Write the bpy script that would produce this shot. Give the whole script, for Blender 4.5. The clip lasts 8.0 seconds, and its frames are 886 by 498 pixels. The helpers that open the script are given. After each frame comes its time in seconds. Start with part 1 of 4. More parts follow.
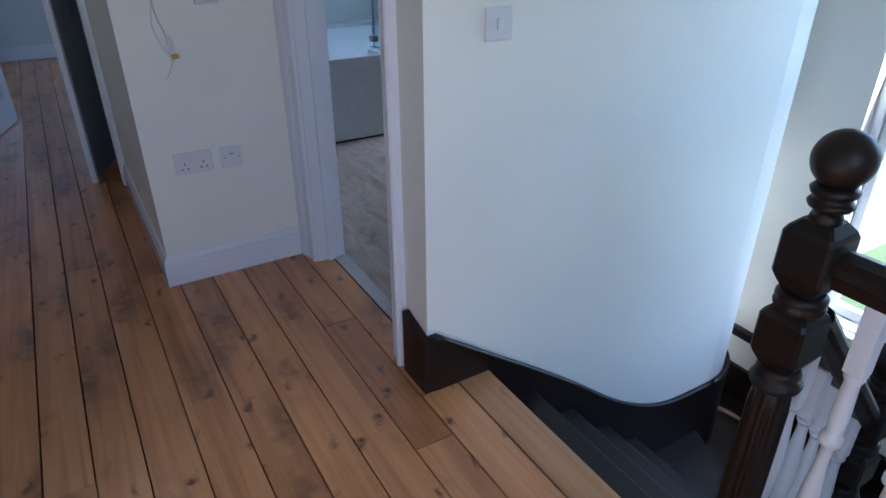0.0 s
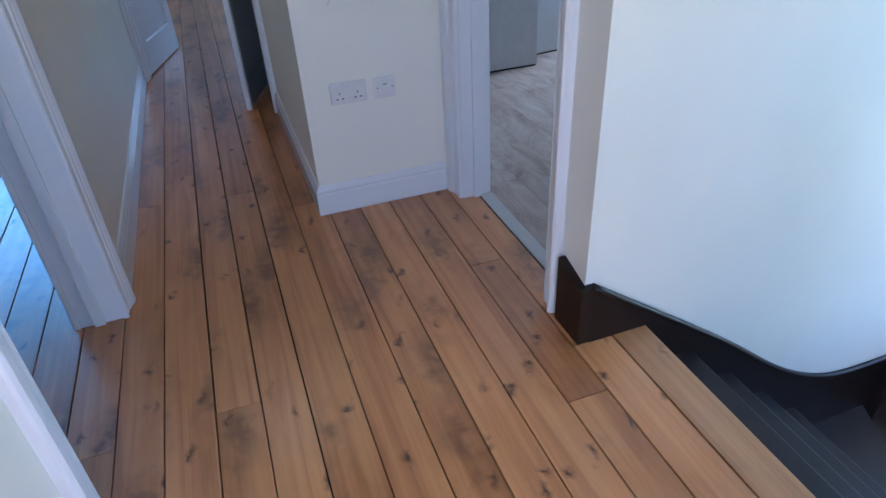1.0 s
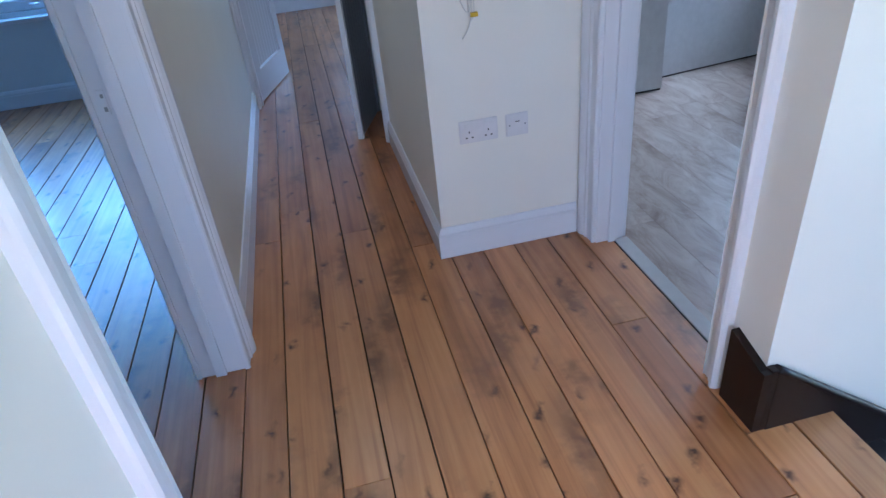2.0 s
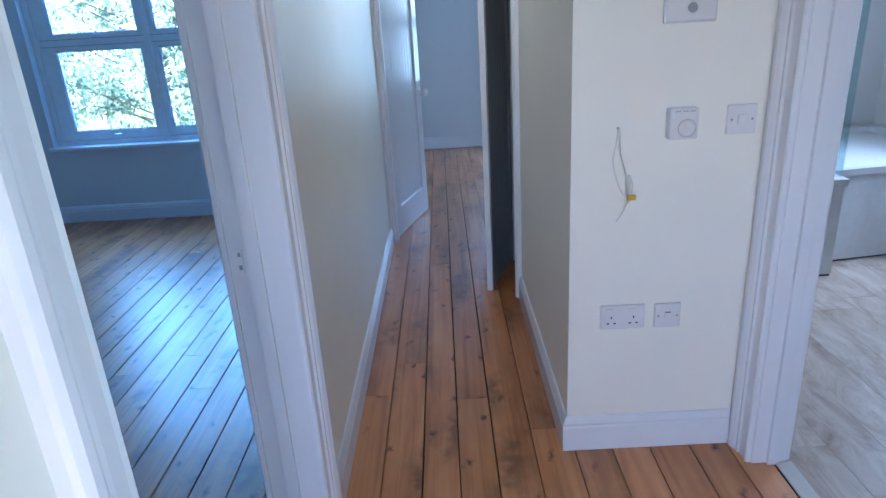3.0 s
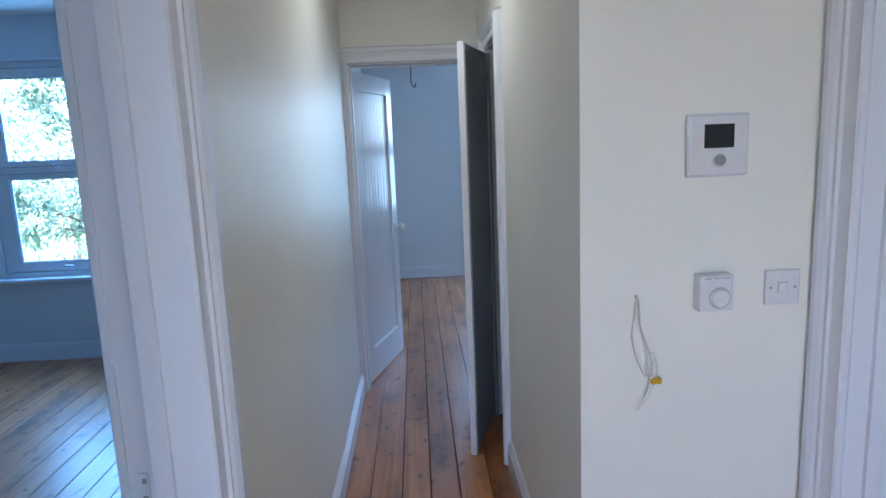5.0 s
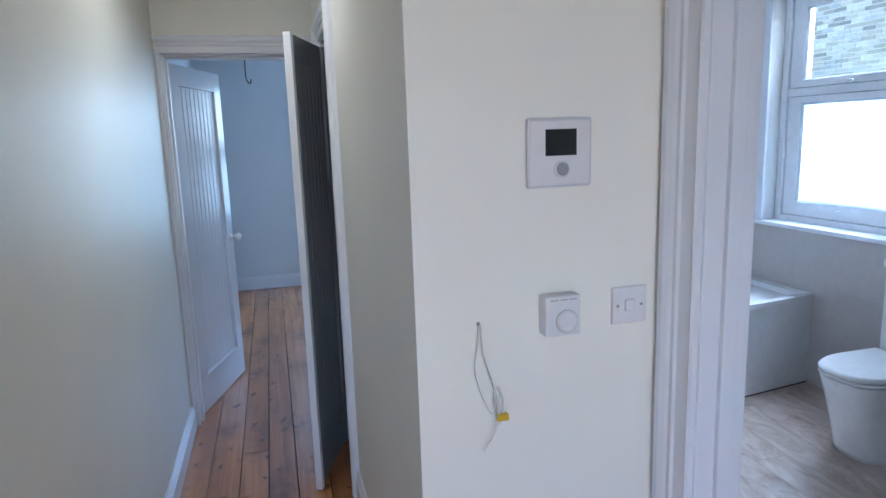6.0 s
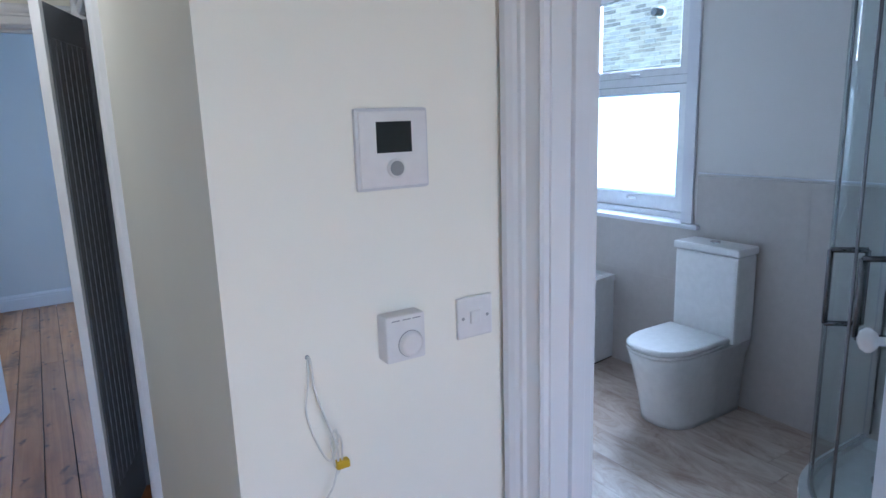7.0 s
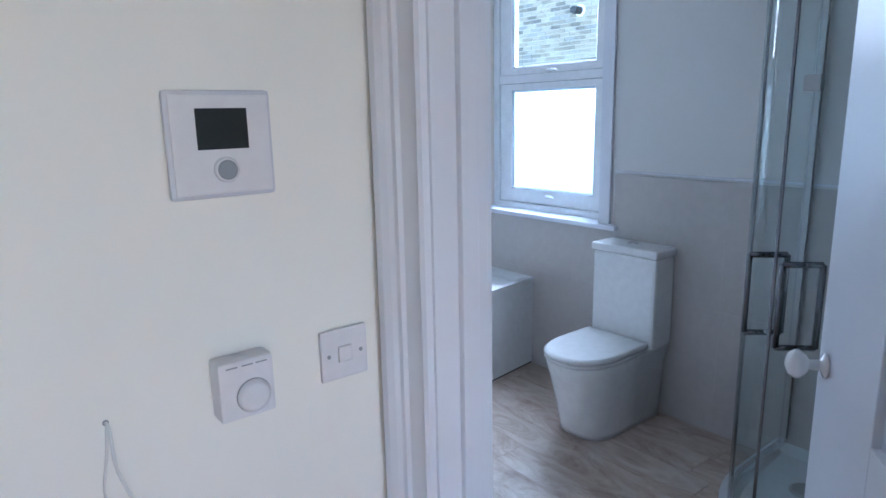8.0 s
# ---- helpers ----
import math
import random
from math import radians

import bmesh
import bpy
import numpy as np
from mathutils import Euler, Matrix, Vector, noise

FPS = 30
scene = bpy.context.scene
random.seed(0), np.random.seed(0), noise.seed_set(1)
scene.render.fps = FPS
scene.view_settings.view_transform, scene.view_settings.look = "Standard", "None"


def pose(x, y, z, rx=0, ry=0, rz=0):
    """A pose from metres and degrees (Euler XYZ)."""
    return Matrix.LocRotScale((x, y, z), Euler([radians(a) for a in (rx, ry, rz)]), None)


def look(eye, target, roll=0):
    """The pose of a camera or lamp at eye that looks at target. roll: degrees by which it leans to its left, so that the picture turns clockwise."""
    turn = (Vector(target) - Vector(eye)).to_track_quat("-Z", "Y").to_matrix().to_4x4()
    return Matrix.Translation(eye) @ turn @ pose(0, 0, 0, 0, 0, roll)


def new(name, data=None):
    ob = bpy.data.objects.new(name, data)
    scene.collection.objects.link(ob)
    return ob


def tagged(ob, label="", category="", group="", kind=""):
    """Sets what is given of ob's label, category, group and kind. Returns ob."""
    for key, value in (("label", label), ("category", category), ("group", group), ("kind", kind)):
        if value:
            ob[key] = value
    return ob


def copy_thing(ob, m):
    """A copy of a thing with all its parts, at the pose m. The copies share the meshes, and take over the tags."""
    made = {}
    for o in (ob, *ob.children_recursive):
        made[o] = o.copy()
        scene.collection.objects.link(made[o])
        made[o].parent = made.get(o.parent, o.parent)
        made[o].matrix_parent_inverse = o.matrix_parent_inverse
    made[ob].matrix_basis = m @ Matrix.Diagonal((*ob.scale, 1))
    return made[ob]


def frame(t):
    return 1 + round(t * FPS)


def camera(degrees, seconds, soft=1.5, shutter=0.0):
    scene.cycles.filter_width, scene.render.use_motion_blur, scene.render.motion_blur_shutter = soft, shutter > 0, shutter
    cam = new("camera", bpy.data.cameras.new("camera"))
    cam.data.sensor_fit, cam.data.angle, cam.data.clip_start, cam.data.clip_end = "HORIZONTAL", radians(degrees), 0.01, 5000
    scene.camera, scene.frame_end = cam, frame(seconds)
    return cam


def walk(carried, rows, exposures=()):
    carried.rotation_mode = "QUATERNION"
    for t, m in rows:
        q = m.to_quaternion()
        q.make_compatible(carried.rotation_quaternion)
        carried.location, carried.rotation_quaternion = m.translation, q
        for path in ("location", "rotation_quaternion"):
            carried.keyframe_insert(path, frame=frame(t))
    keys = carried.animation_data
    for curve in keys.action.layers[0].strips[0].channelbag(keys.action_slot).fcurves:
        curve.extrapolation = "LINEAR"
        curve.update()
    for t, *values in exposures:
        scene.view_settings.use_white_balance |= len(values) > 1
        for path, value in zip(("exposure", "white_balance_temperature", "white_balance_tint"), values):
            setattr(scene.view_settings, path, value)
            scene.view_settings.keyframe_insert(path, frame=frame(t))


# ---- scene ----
cam = camera(69.8, 8.0)
PATH = [
    (0, (0.158, 0.207, 1.392), (1.065, 1.719, 0.449), 0.0),
    (0.5, (0.132, 0.251, 1.388), (0.832, 1.826, 0.373), -0.7),
    (1, (0.084, 0.344, 1.368), (0.613, 1.921, 0.256), -3.1),
    (1.2, (0.062, 0.395, 1.367), (0.517, 1.968, 0.219), -4.4),
    (2.3, (-0.029, 0.72, 1.415), (0.176, 2.456, 0.444), -6.0),
    (2.5, (-0.021, 0.778, 1.433), (0.098, 2.567, 0.546), -5.6),
    (3, (-0.015, 0.873, 1.473), (-0.039, 2.749, 0.781), -3.4),
    (3.5, (-0.052, 0.96, 1.499), (-0.227, 2.874, 0.945), -4.2),
    (4, (-0.092, 1.06, 1.523), (-0.286, 2.995, 1.055), -5.2),
    (4.2, (-0.102, 1.09, 1.534), (-0.236, 3.041, 1.113), -5.4),
    (5.3, (0.023, 1.329, 1.525), (0.205, 3.292, 1.189), -1.8),
    (5.5, (0.052, 1.368, 1.536), (0.334, 3.318, 1.196), -2.1),
    (6, (0.092, 1.497, 1.532), (0.597, 3.4, 1.178), -1.9),
    (6.5, (0.113, 1.627, 1.543), (0.929, 3.42, 1.201), -2.7),
    (7, (0.14, 1.712, 1.538), (1.179, 3.372, 1.136), -1.8),
    (7.5, (0.248, 1.795, 1.532), (1.398, 3.374, 1.103), -1.8),
    (8, (0.366, 1.858, 1.523), (1.585, 3.387, 1.105), -1.2),
]
walk(cam, [(t, look(eye, target, roll)) for t, eye, target, roll in PATH],
     exposures=[(0.0, 2.77, 4970, 12), (0.5, 3.1, 4950, 12), (1.2, 3.42, 4920, 12), (2.5, 3.75, 4950, 12), (3.0, 3.82, 4950, 12), (4.2, 3.8, 4950, 12), (5.5, 3.8, 5150, 12), (6.3, 3.9, 5100, 12), (8.0, 3.88, 5130, 12)])

# ---- world, sun, window light ----
world = bpy.data.worlds.new("sky")
scene.world = world
world.use_nodes = True
wn = world.node_tree
sky = wn.nodes.new("ShaderNodeTexSky")
sky.sky_type, sky.sun_disc = "NISHITA", False
sky.sun_elevation, sky.sun_rotation = radians(47), radians(167)
wn.links.new(sky.outputs[0], wn.nodes["Background"].inputs[0])
wn.nodes["Background"].inputs[1].default_value = 0.115

sun = new("sun", bpy.data.lights.new("sun", "SUN"))
sun.data.energy, sun.data.angle, sun.data.color = 3.9, radians(0.6), (1.0, 0.95, 0.86)
sun.matrix_world = look((1.4, -6.2, 6.9), (0, 0, 0))


def window_light(name, eye, target, w, h, watts, tone):
    """Daylight that a window lets in; also makes the landing's added fill lamp."""
    lamp = new(name, bpy.data.lights.new(name, "AREA"))
    lamp.data.shape, lamp.data.size, lamp.data.size_y = "RECTANGLE", w, h
    lamp.data.energy, lamp.data.color = watts, tone
    lamp.matrix_world = look(eye, target)
    return lamp


SKY = (0.58, 0.78, 1.0)
window_light("daylight_bedroom", (-2.3, 6.75, 1.55), (-2.1, 2.2, 0.7), 2.0, 1.7, 10.0, (0.24, 0.55, 1.0))
window_light("daylight_back_room", (1.25, 8.45, 1.42), (0.9, 0, 1.3), 1.5, 1.45, 4.1, SKY)
window_light("daylight_bathroom", (3.36, 4.385, 1.34), (0, 4.385, 1.3), 0.75, 0.58, 0.3, (0.75, 0.87, 1.0))
window_light("daylight_bathroom_high", (3.95, 4.4, 2.15), (1.3, 3.95, 0.7), 1.5, 1.5, 15, (0.84, 0.91, 1.0))
window_light("daylight_stairs", (3.34, 0.8, 0.8), (0, 0.8, 0.75), 1.5, 2.2, 1.5, SKY)
# added fill lamp behind the landing, brightens the socket wall
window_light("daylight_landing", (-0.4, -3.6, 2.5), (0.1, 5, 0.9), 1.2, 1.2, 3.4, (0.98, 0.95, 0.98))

corridor_lamp = new("corridor_lamp", bpy.data.lights.new("corridor_lamp", "AREA"))
corridor_lamp.data.shape, corridor_lamp.data.size = "DISK", 0.24
corridor_lamp.data.energy, corridor_lamp.data.color = 0.26, (1.0, 0.91, 0.72)
corridor_lamp.matrix_world = look((-0.03, 3.85, 2.4), (-0.03, 3.8501, 0))

# ---- materials ----


def rgb(c):
    return (*c, 1.0)


class Mat:
    """A node material in the making."""

    def __init__(self, name, rough=0.5, metal=0.0):
        self.m = bpy.data.materials.new(name)
        self.m.use_nodes = True
        self.t = self.m.node_tree
        self.b = self.t.nodes["Principled BSDF"]
        self.b.inputs["Roughness"].default_value = rough
        self.b.inputs["Metallic"].default_value = metal
        self.co = self.t.nodes.new("ShaderNodeTexCoord").outputs["Object"]

    def link(self, a, b):
        self.t.links.new(a, b)

    def mapped(self, scale, spread=0.0):
        n = self.t.nodes.new("ShaderNodeMapping")
        n.inputs["Scale"].default_value = scale
        src = self.co
        if spread:
            info = self.t.nodes.new("ShaderNodeObjectInfo")
            mul = self.t.nodes.new("ShaderNodeMath")
            mul.operation = "MULTIPLY"
            mul.inputs[1].default_value = spread
            self.link(info.outputs["Random"], mul.inputs[0])
            add = self.t.nodes.new("ShaderNodeVectorMath")
            add.operation = "ADD"
            self.link(src, add.inputs[0])
            self.link(mul.outputs[0], add.inputs[1])
            src = add.outputs[0]
        self.link(src, n.inputs["Vector"])
        return n.outputs[0]

    def noise(self, vec, scale, detail=4.0, rough=0.55, distort=0.0):
        n = self.t.nodes.new("ShaderNodeTexNoise")
        n.inputs["Scale"].default_value, n.inputs["Detail"].default_value = scale, detail
        n.inputs["Roughness"].default_value, n.inputs["Distortion"].default_value = rough, distort
        self.link(vec, n.inputs["Vector"])
        return n.outputs["Fac"]

    def ramp(self, fac, stops):
        n = self.t.nodes.new("ShaderNodeValToRGB")
        el = n.color_ramp.elements
        while len(el) < len(stops):
            el.new(0.5)
        for e, (p, c) in zip(el, stops):
            e.position, e.color = p, rgb(c)
        self.link(fac, n.inputs[0])
        return n.outputs[0]

    def mix(self, fac, a, b, mode="MIX"):
        n = self.t.nodes.new("ShaderNodeMix")
        n.data_type, n.blend_type = "RGBA", mode
        for sock, v in ((n.inputs[0], fac), (n.inputs[6], a), (n.inputs[7], b)):
            if isinstance(v, (int, float)):
                sock.default_value = v
            elif isinstance(v, tuple):
                sock.default_value = rgb(v)
            else:
                self.link(v, sock)
        return n.outputs[2]

    def colour(self, c):
        if isinstance(c, tuple):
            self.b.inputs["Base Color"].default_value = rgb(c)
        else:
            self.link(c, self.b.inputs["Base Color"])

    def bump(self, fac, strength=0.2, dist=0.002):
        n = self.t.nodes.new("ShaderNodeBump")
        n.inputs["Strength"].default_value, n.inputs["Distance"].default_value = strength, dist
        self.link(fac, n.inputs["Height"])
        self.link(n.outputs[0], self.b.inputs["Normal"])

    def roughness(self, fac, lo, hi):
        n = self.t.nodes.new("ShaderNodeMapRange")
        n.inputs[3].default_value, n.inputs[4].default_value = lo, hi
        self.link(fac, n.inputs[0])
        self.link(n.outputs[0], self.b.inputs["Roughness"])


def paint(name, c, rough, grain=180.0, strength=0.12, vary=0.05, gloss=0.5):
    """Paint on plaster or wood: roller or brush grain and faint unevenness."""
    m = Mat(name, rough)
    v = m.mapped((1, 1, 1))
    big = m.noise(v, 1.7, 3)
    m.colour(m.ramp(big, [(0.3, tuple(x * (1 - vary) for x in c)), (0.7, c)]))
    fine = m.noise(v, grain, 2)
    m.bump(fine, strength, 0.001)
    m.roughness(big, rough - 0.05, rough + 0.06)
    m.b.inputs["Specular IOR Level"].default_value = gloss
    return m.m


def plain(name, c, rough, metal=0.0):
    m = Mat(name, rough, metal)
    v = m.mapped((1, 1, 1))
    n = m.noise(v, 25.0, 3)
    m.colour(m.ramp(n, [(0.3, tuple(x * 0.93 for x in c)), (0.7, c)]))
    return m.m


def pine(name, dark, mid, light, spread=23.0):
    """Old sanded pine: fine grain along y, small dark knots, stains and blackened nail marks."""
    m = Mat(name, 0.32)
    v = m.mapped((26.0, 0.9, 8.0), spread)
    g = m.noise(v, 1.0, 5, 0.55, 0.9)
    base = m.ramp(g, [(0.25, dark), (0.5, mid), (0.78, light)])
    info = m.t.nodes.new("ShaderNodeObjectInfo")
    tone = m.ramp(info.outputs["Random"], [(0.0, (0.78, 0.73, 0.70)), (0.2, (0.88, 0.86, 0.8)), (0.6, (0.98, 0.98, 0.98)), (1.0, (1.08, 1.09, 1.1))])
    base = m.mix(1.0, base, tone, "MULTIPLY")
    warp = m.noise(m.mapped((14, 14, 14), spread), 1.0, 3)
    for sx, sy, lo, hi, c in ((7.0, 3.6, 0.02, 0.13, (0.10, 0.036, 0.014)), (4.0, 1.5, 0.05, 0.34, (0.24, 0.10, 0.036))):
        vor = m.t.nodes.new("ShaderNodeTexVoronoi")
        vor.voronoi_dimensions, vor.inputs["Scale"].default_value = "2D", 1.0
        add = m.t.nodes.new("ShaderNodeVectorMath")
        add.operation = "MULTIPLY_ADD"
        add.inputs[1].default_value = (0.7, 0.5, 0.5)
        m.link(warp, add.inputs[0])
        m.link(m.mapped((sx, sy, 1.0), spread * 1.7), add.inputs[2])
        m.link(add.outputs[0], vor.inputs["Vector"])
        knot = m.ramp(vor.outputs["Distance"], [(lo, (1, 1, 1)), ((lo + hi) / 2, (0.35, 0.35, 0.35)), (hi, (0, 0, 0))])
        some = m.ramp(m.noise(m.mapped((5.0, 3.0, 1.0), spread * 0.6), 1.3, 2), [(0.36, (0.15, 0.15, 0.15)), (0.5, (1.0, 1.0, 1.0))])
        fade = m.mix(1.0, knot, some, "MULTIPLY")
        base = m.mix(fade, base, c)
    sv = m.mapped((3.2, 1.1, 1.0), spread)
    stain = m.ramp(m.noise(sv, 1.6, 5), [(0.40, (1.04, 1.04, 1.04)), (0.56, (0.87, 0.83, 0.78)), (0.72, (0.58, 0.5, 0.42))])
    base = m.mix(0.8, base, stain, "MULTIPLY")
    m.colour(base)
    m.bump(g, 0.05, 0.001)
    m.roughness(m.noise(m.mapped((9.0, 2.5, 1.0), spread), 2.0, 5), 0.28, 0.5)
    m.b.inputs["Coat Weight"].default_value = 0.65
    m.b.inputs["Coat Roughness"].default_value = 0.27
    return m.m


def streaky(name):
    """Grey-brown wood-look flooring with long pale and brown streaks along y."""
    m = Mat(name, 0.35)
    v = m.mapped((7.5, 2.6, 4.0), 11.0)
    g = m.noise(v, 1.0, 8, 0.68, 1.6)
    base = m.ramp(g, [(0.26, (0.27, 0.185, 0.135)), (0.42, (0.44, 0.345, 0.28)), (0.56, (0.56, 0.475, 0.41)), (0.78, (0.68, 0.62, 0.56))])
    blot = m.noise(m.mapped((2.2, 0.8, 1.0), 7.0), 1.5, 4)
    base = m.mix(0.6, base, m.ramp(blot, [(0.35, (0.78, 0.7, 0.63)), (0.65, (1.05, 1.04, 1.03))]), "MULTIPLY")
    m.colour(base)
    m.bump(g, 0.2, 0.001)
    m.roughness(g, 0.28, 0.45)
    return m.m


def dark_wood(name):
    m = Mat(name, 0.4)
    v = m.mapped((9.0, 9.0, 2.0), 9.0)
    g = m.noise(v, 1.0, 4, 0.5, 0.4)
    m.colour(m.ramp(g, [(0.3, (0.008, 0.0045, 0.004)), (0.7, (0.016, 0.008, 0.006))]))
    m.roughness(g, 0.32, 0.5)
    m.b.inputs["Specular IOR Level"].default_value = 0.35
    return m.m


def brick_mat(name):
    m = Mat(name, 0.9)
    info = m.t.nodes.new("ShaderNodeObjectInfo")
    geo = m.t.nodes.new("ShaderNodeNewGeometry")
    add = m.t.nodes.new("ShaderNodeMath")
    m.link(info.outputs["Random"], add.inputs[0])
    m.link(geo.outputs["Random Per Island"], add.inputs[1])
    frac = m.t.nodes.new("ShaderNodeMath")
    frac.operation = "FRACT"
    m.link(add.outputs[0], frac.inputs[0])
    tone = m.ramp(frac.outputs[0], [(0.0, (0.13, 0.115, 0.095)), (0.3, (0.26, 0.225, 0.165)), (0.7, (0.36, 0.33, 0.265)), (1.0, (0.20, 0.19, 0.17))])
    n = m.noise(m.mapped((1, 1, 1), 5.0), 30.0, 5)
    m.colour(m.mix(0.5, tone, m.ramp(n, [(0.35, (0.5, 0.47, 0.45)), (0.65, (1.15, 1.15, 1.15))]), "MULTIPLY"))
    m.bump(n, 0.5, 0.004)
    return m.m


def glass_mat(name, rough=0.0, tint=(1, 1, 1)):
    m = Mat(name, rough)
    m.b.inputs["Base Color"].default_value = rgb(tint)
    m.b.inputs["Transmission Weight"].default_value = 1.0
    m.b.inputs["IOR"].default_value = 1.45
    return m.m


def thin_glass(name, tint):
    """A thin clear sheet: straight through, with a gloss that grows at grazing angles."""
    m = Mat(name)
    clear = m.t.nodes.new("ShaderNodeBsdfTransparent")
    clear.inputs[0].default_value = rgb(tint)
    gloss = m.t.nodes.new("ShaderNodeBsdfGlossy")
    gloss.inputs["Roughness"].default_value = 0.02
    facing = m.t.nodes.new("ShaderNodeLayerWeight").outputs["Facing"]
    steep = m.t.nodes.new("ShaderNodeMath")
    steep.operation = "POWER"
    steep.inputs[1].default_value = 5.0
    m.link(facing, steep.inputs[0])
    fres = m.t.nodes.new("ShaderNodeMath")
    fres.operation = "MULTIPLY_ADD"
    fres.inputs[1].default_value, fres.inputs[2].default_value = 0.6, 0.035
    m.link(steep.outputs[0], fres.inputs[0])
    mixer = m.t.nodes.new("ShaderNodeMixShader")
    m.link(fres.outputs[0], mixer.inputs[0])
    m.link(clear.outputs[0], mixer.inputs[1])
    m.link(gloss.outputs[0], mixer.inputs[2])
    m.link(mixer.outputs[0], m.t.nodes["Material Output"].inputs[0])
    return m.m


def leaf_mat(name, lo, hi):
    m = Mat(name, 0.45)
    geo = m.t.nodes.new("ShaderNodeNewGeometry")
    m.colour(m.ramp(geo.outputs["Random Per Island"], [(0.0, lo), (1.0, hi)]))
    return m.m


CREAM = paint("cream_emulsion", (0.86, 0.835, 0.765), 0.45)
CREAM_SATIN = paint("cream_satin_emulsion", (0.86, 0.835, 0.75), 0.42, 90, 0.015, gloss=0.2)
COOL = paint("pale_grey_blue_emulsion", (0.70, 0.735, 0.775), 0.5)
GREY = paint("pale_grey_emulsion", (0.72, 0.695, 0.67), 0.5)
WHITE = paint("white_gloss_paint", (0.77, 0.78, 0.83), 0.36, 60, 0.025, 0.03)
GLOSS = paint("white_gloss_baseboard_paint", (0.77, 0.78, 0.83), 0.17, 60, 0.015, 0.03)
# white cupboard boards with their shade put into a dark grey colour
WHITE_SHADED = paint("white_paint_in_shade", (0.22, 0.235, 0.265), 0.35, 80, 0.1)
CEIL = paint("white_ceiling_paint", (0.88, 0.87, 0.83), 0.7)
PINE = pine("sanded_pine", (0.36, 0.137, 0.044), (0.56, 0.24, 0.082), (0.675, 0.33, 0.128))
PINE_PALE = pine("pale_new_pine", (0.42, 0.19, 0.072), (0.57, 0.285, 0.118), (0.67, 0.375, 0.17))
GAP = plain("dark_dusty_void", (0.02, 0.014, 0.01), 0.95)
VINYL = streaky("streaked_wood_look_flooring")
DARK = dark_wood("dark_stained_wood")
PLASTIC = plain("white_moulded_plastic", (0.74, 0.725, 0.735), 0.35)
PLASTIC_GREY = plain("light_grey_plastic", (0.30, 0.31, 0.33), 0.4)
PLASTIC_PALE = plain("pale_grey_plastic", (0.62, 0.62, 0.66), 0.35)
SLOT = plain("black_slot", (0.015, 0.015, 0.015), 0.6)
SCREEN = plain("dark_lcd_screen", (0.025, 0.028, 0.027), 0.12)
YELLOW = plain("yellow_plastic", (0.62, 0.40, 0.01), 0.4)
CABLE = plain("pale_grey_cable_sheath", (0.70, 0.69, 0.66), 0.5)
CHINA = plain("white_glazed_ceramic", (0.87, 0.865, 0.86), 0.1)
ACRYLIC = plain("white_acrylic", (0.78, 0.79, 0.80), 0.14)
CHROME = plain("chrome", (0.80, 0.81, 0.83), 0.2, 1.0)
STEEL = plain("brushed_steel", (0.42, 0.41, 0.40), 0.35, 1.0)
DARK_CHROME = plain("dark_chrome", (0.2, 0.2, 0.21), 0.25, 1.0)
TILE = plain("grey_wall_tile", (0.52, 0.48, 0.45), 0.32)
TRIM_STRIP = plain("pale_threshold_strip", (0.55, 0.53, 0.50), 0.4)
GLASS = thin_glass("clear_glass", (0.96, 0.97, 0.97))
SHOWER_GLASS = thin_glass("shower_glass", (0.86, 0.92, 0.93))
FROST = glass_mat("frosted_glass", 0.65, (0.33, 0.40, 0.43))
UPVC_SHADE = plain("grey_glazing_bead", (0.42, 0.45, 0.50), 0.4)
UPVC = plain("white_window_paint", (0.84, 0.85, 0.87), 0.3)
BRICK = brick_mat("yellow_stock_brick")
MORTAR = plain("grey_mortar", (0.40, 0.37, 0.32), 0.95)
BARK = plain("grey_brown_bark", (0.17, 0.14, 0.11), 0.9)
LEAF = leaf_mat("pale_green_leaf", (0.10, 0.19, 0.14), (0.48, 0.58, 0.47))
LEAF_DARK = leaf_mat("dark_green_leaf", (0.04, 0.09, 0.05), (0.10, 0.17, 0.09))
GRASS = plain("rough_grass", (0.07, 0.10, 0.035), 0.95)
SLATE = plain("grey_roof_slate", (0.08, 0.085, 0.095), 0.7)

# ---- mesh helpers ----


def bx(bm, x0, y0, z0, x1, y1, z1, bev=0.0):
    """A box between two corners, with rounded edges where bev is given."""
    r = bmesh.ops.create_cube(bm, size=1.0, matrix=Matrix.LocRotScale(
        ((x0 + x1) / 2, (y0 + y1) / 2, (z0 + z1) / 2), None, (abs(x1 - x0), abs(y1 - y0), abs(z1 - z0))))
    if bev:
        edges = list({e for v in r["verts"] for e in v.link_edges})
        bmesh.ops.bevel(bm, geom=edges, offset=bev, segments=2, affect="EDGES", profile=0.6)


def cyl(bm, a, b, r0, r1=None, seg=16):
    a, b = Vector(a), Vector(b)
    m = Matrix.Translation((a + b) / 2) @ (b - a).to_track_quat("Z", "Y").to_matrix().to_4x4()
    bmesh.ops.create_cone(bm, cap_ends=True, segments=seg, radius1=r0, radius2=r0 if r1 is None else r1, depth=(b - a).length, matrix=m)


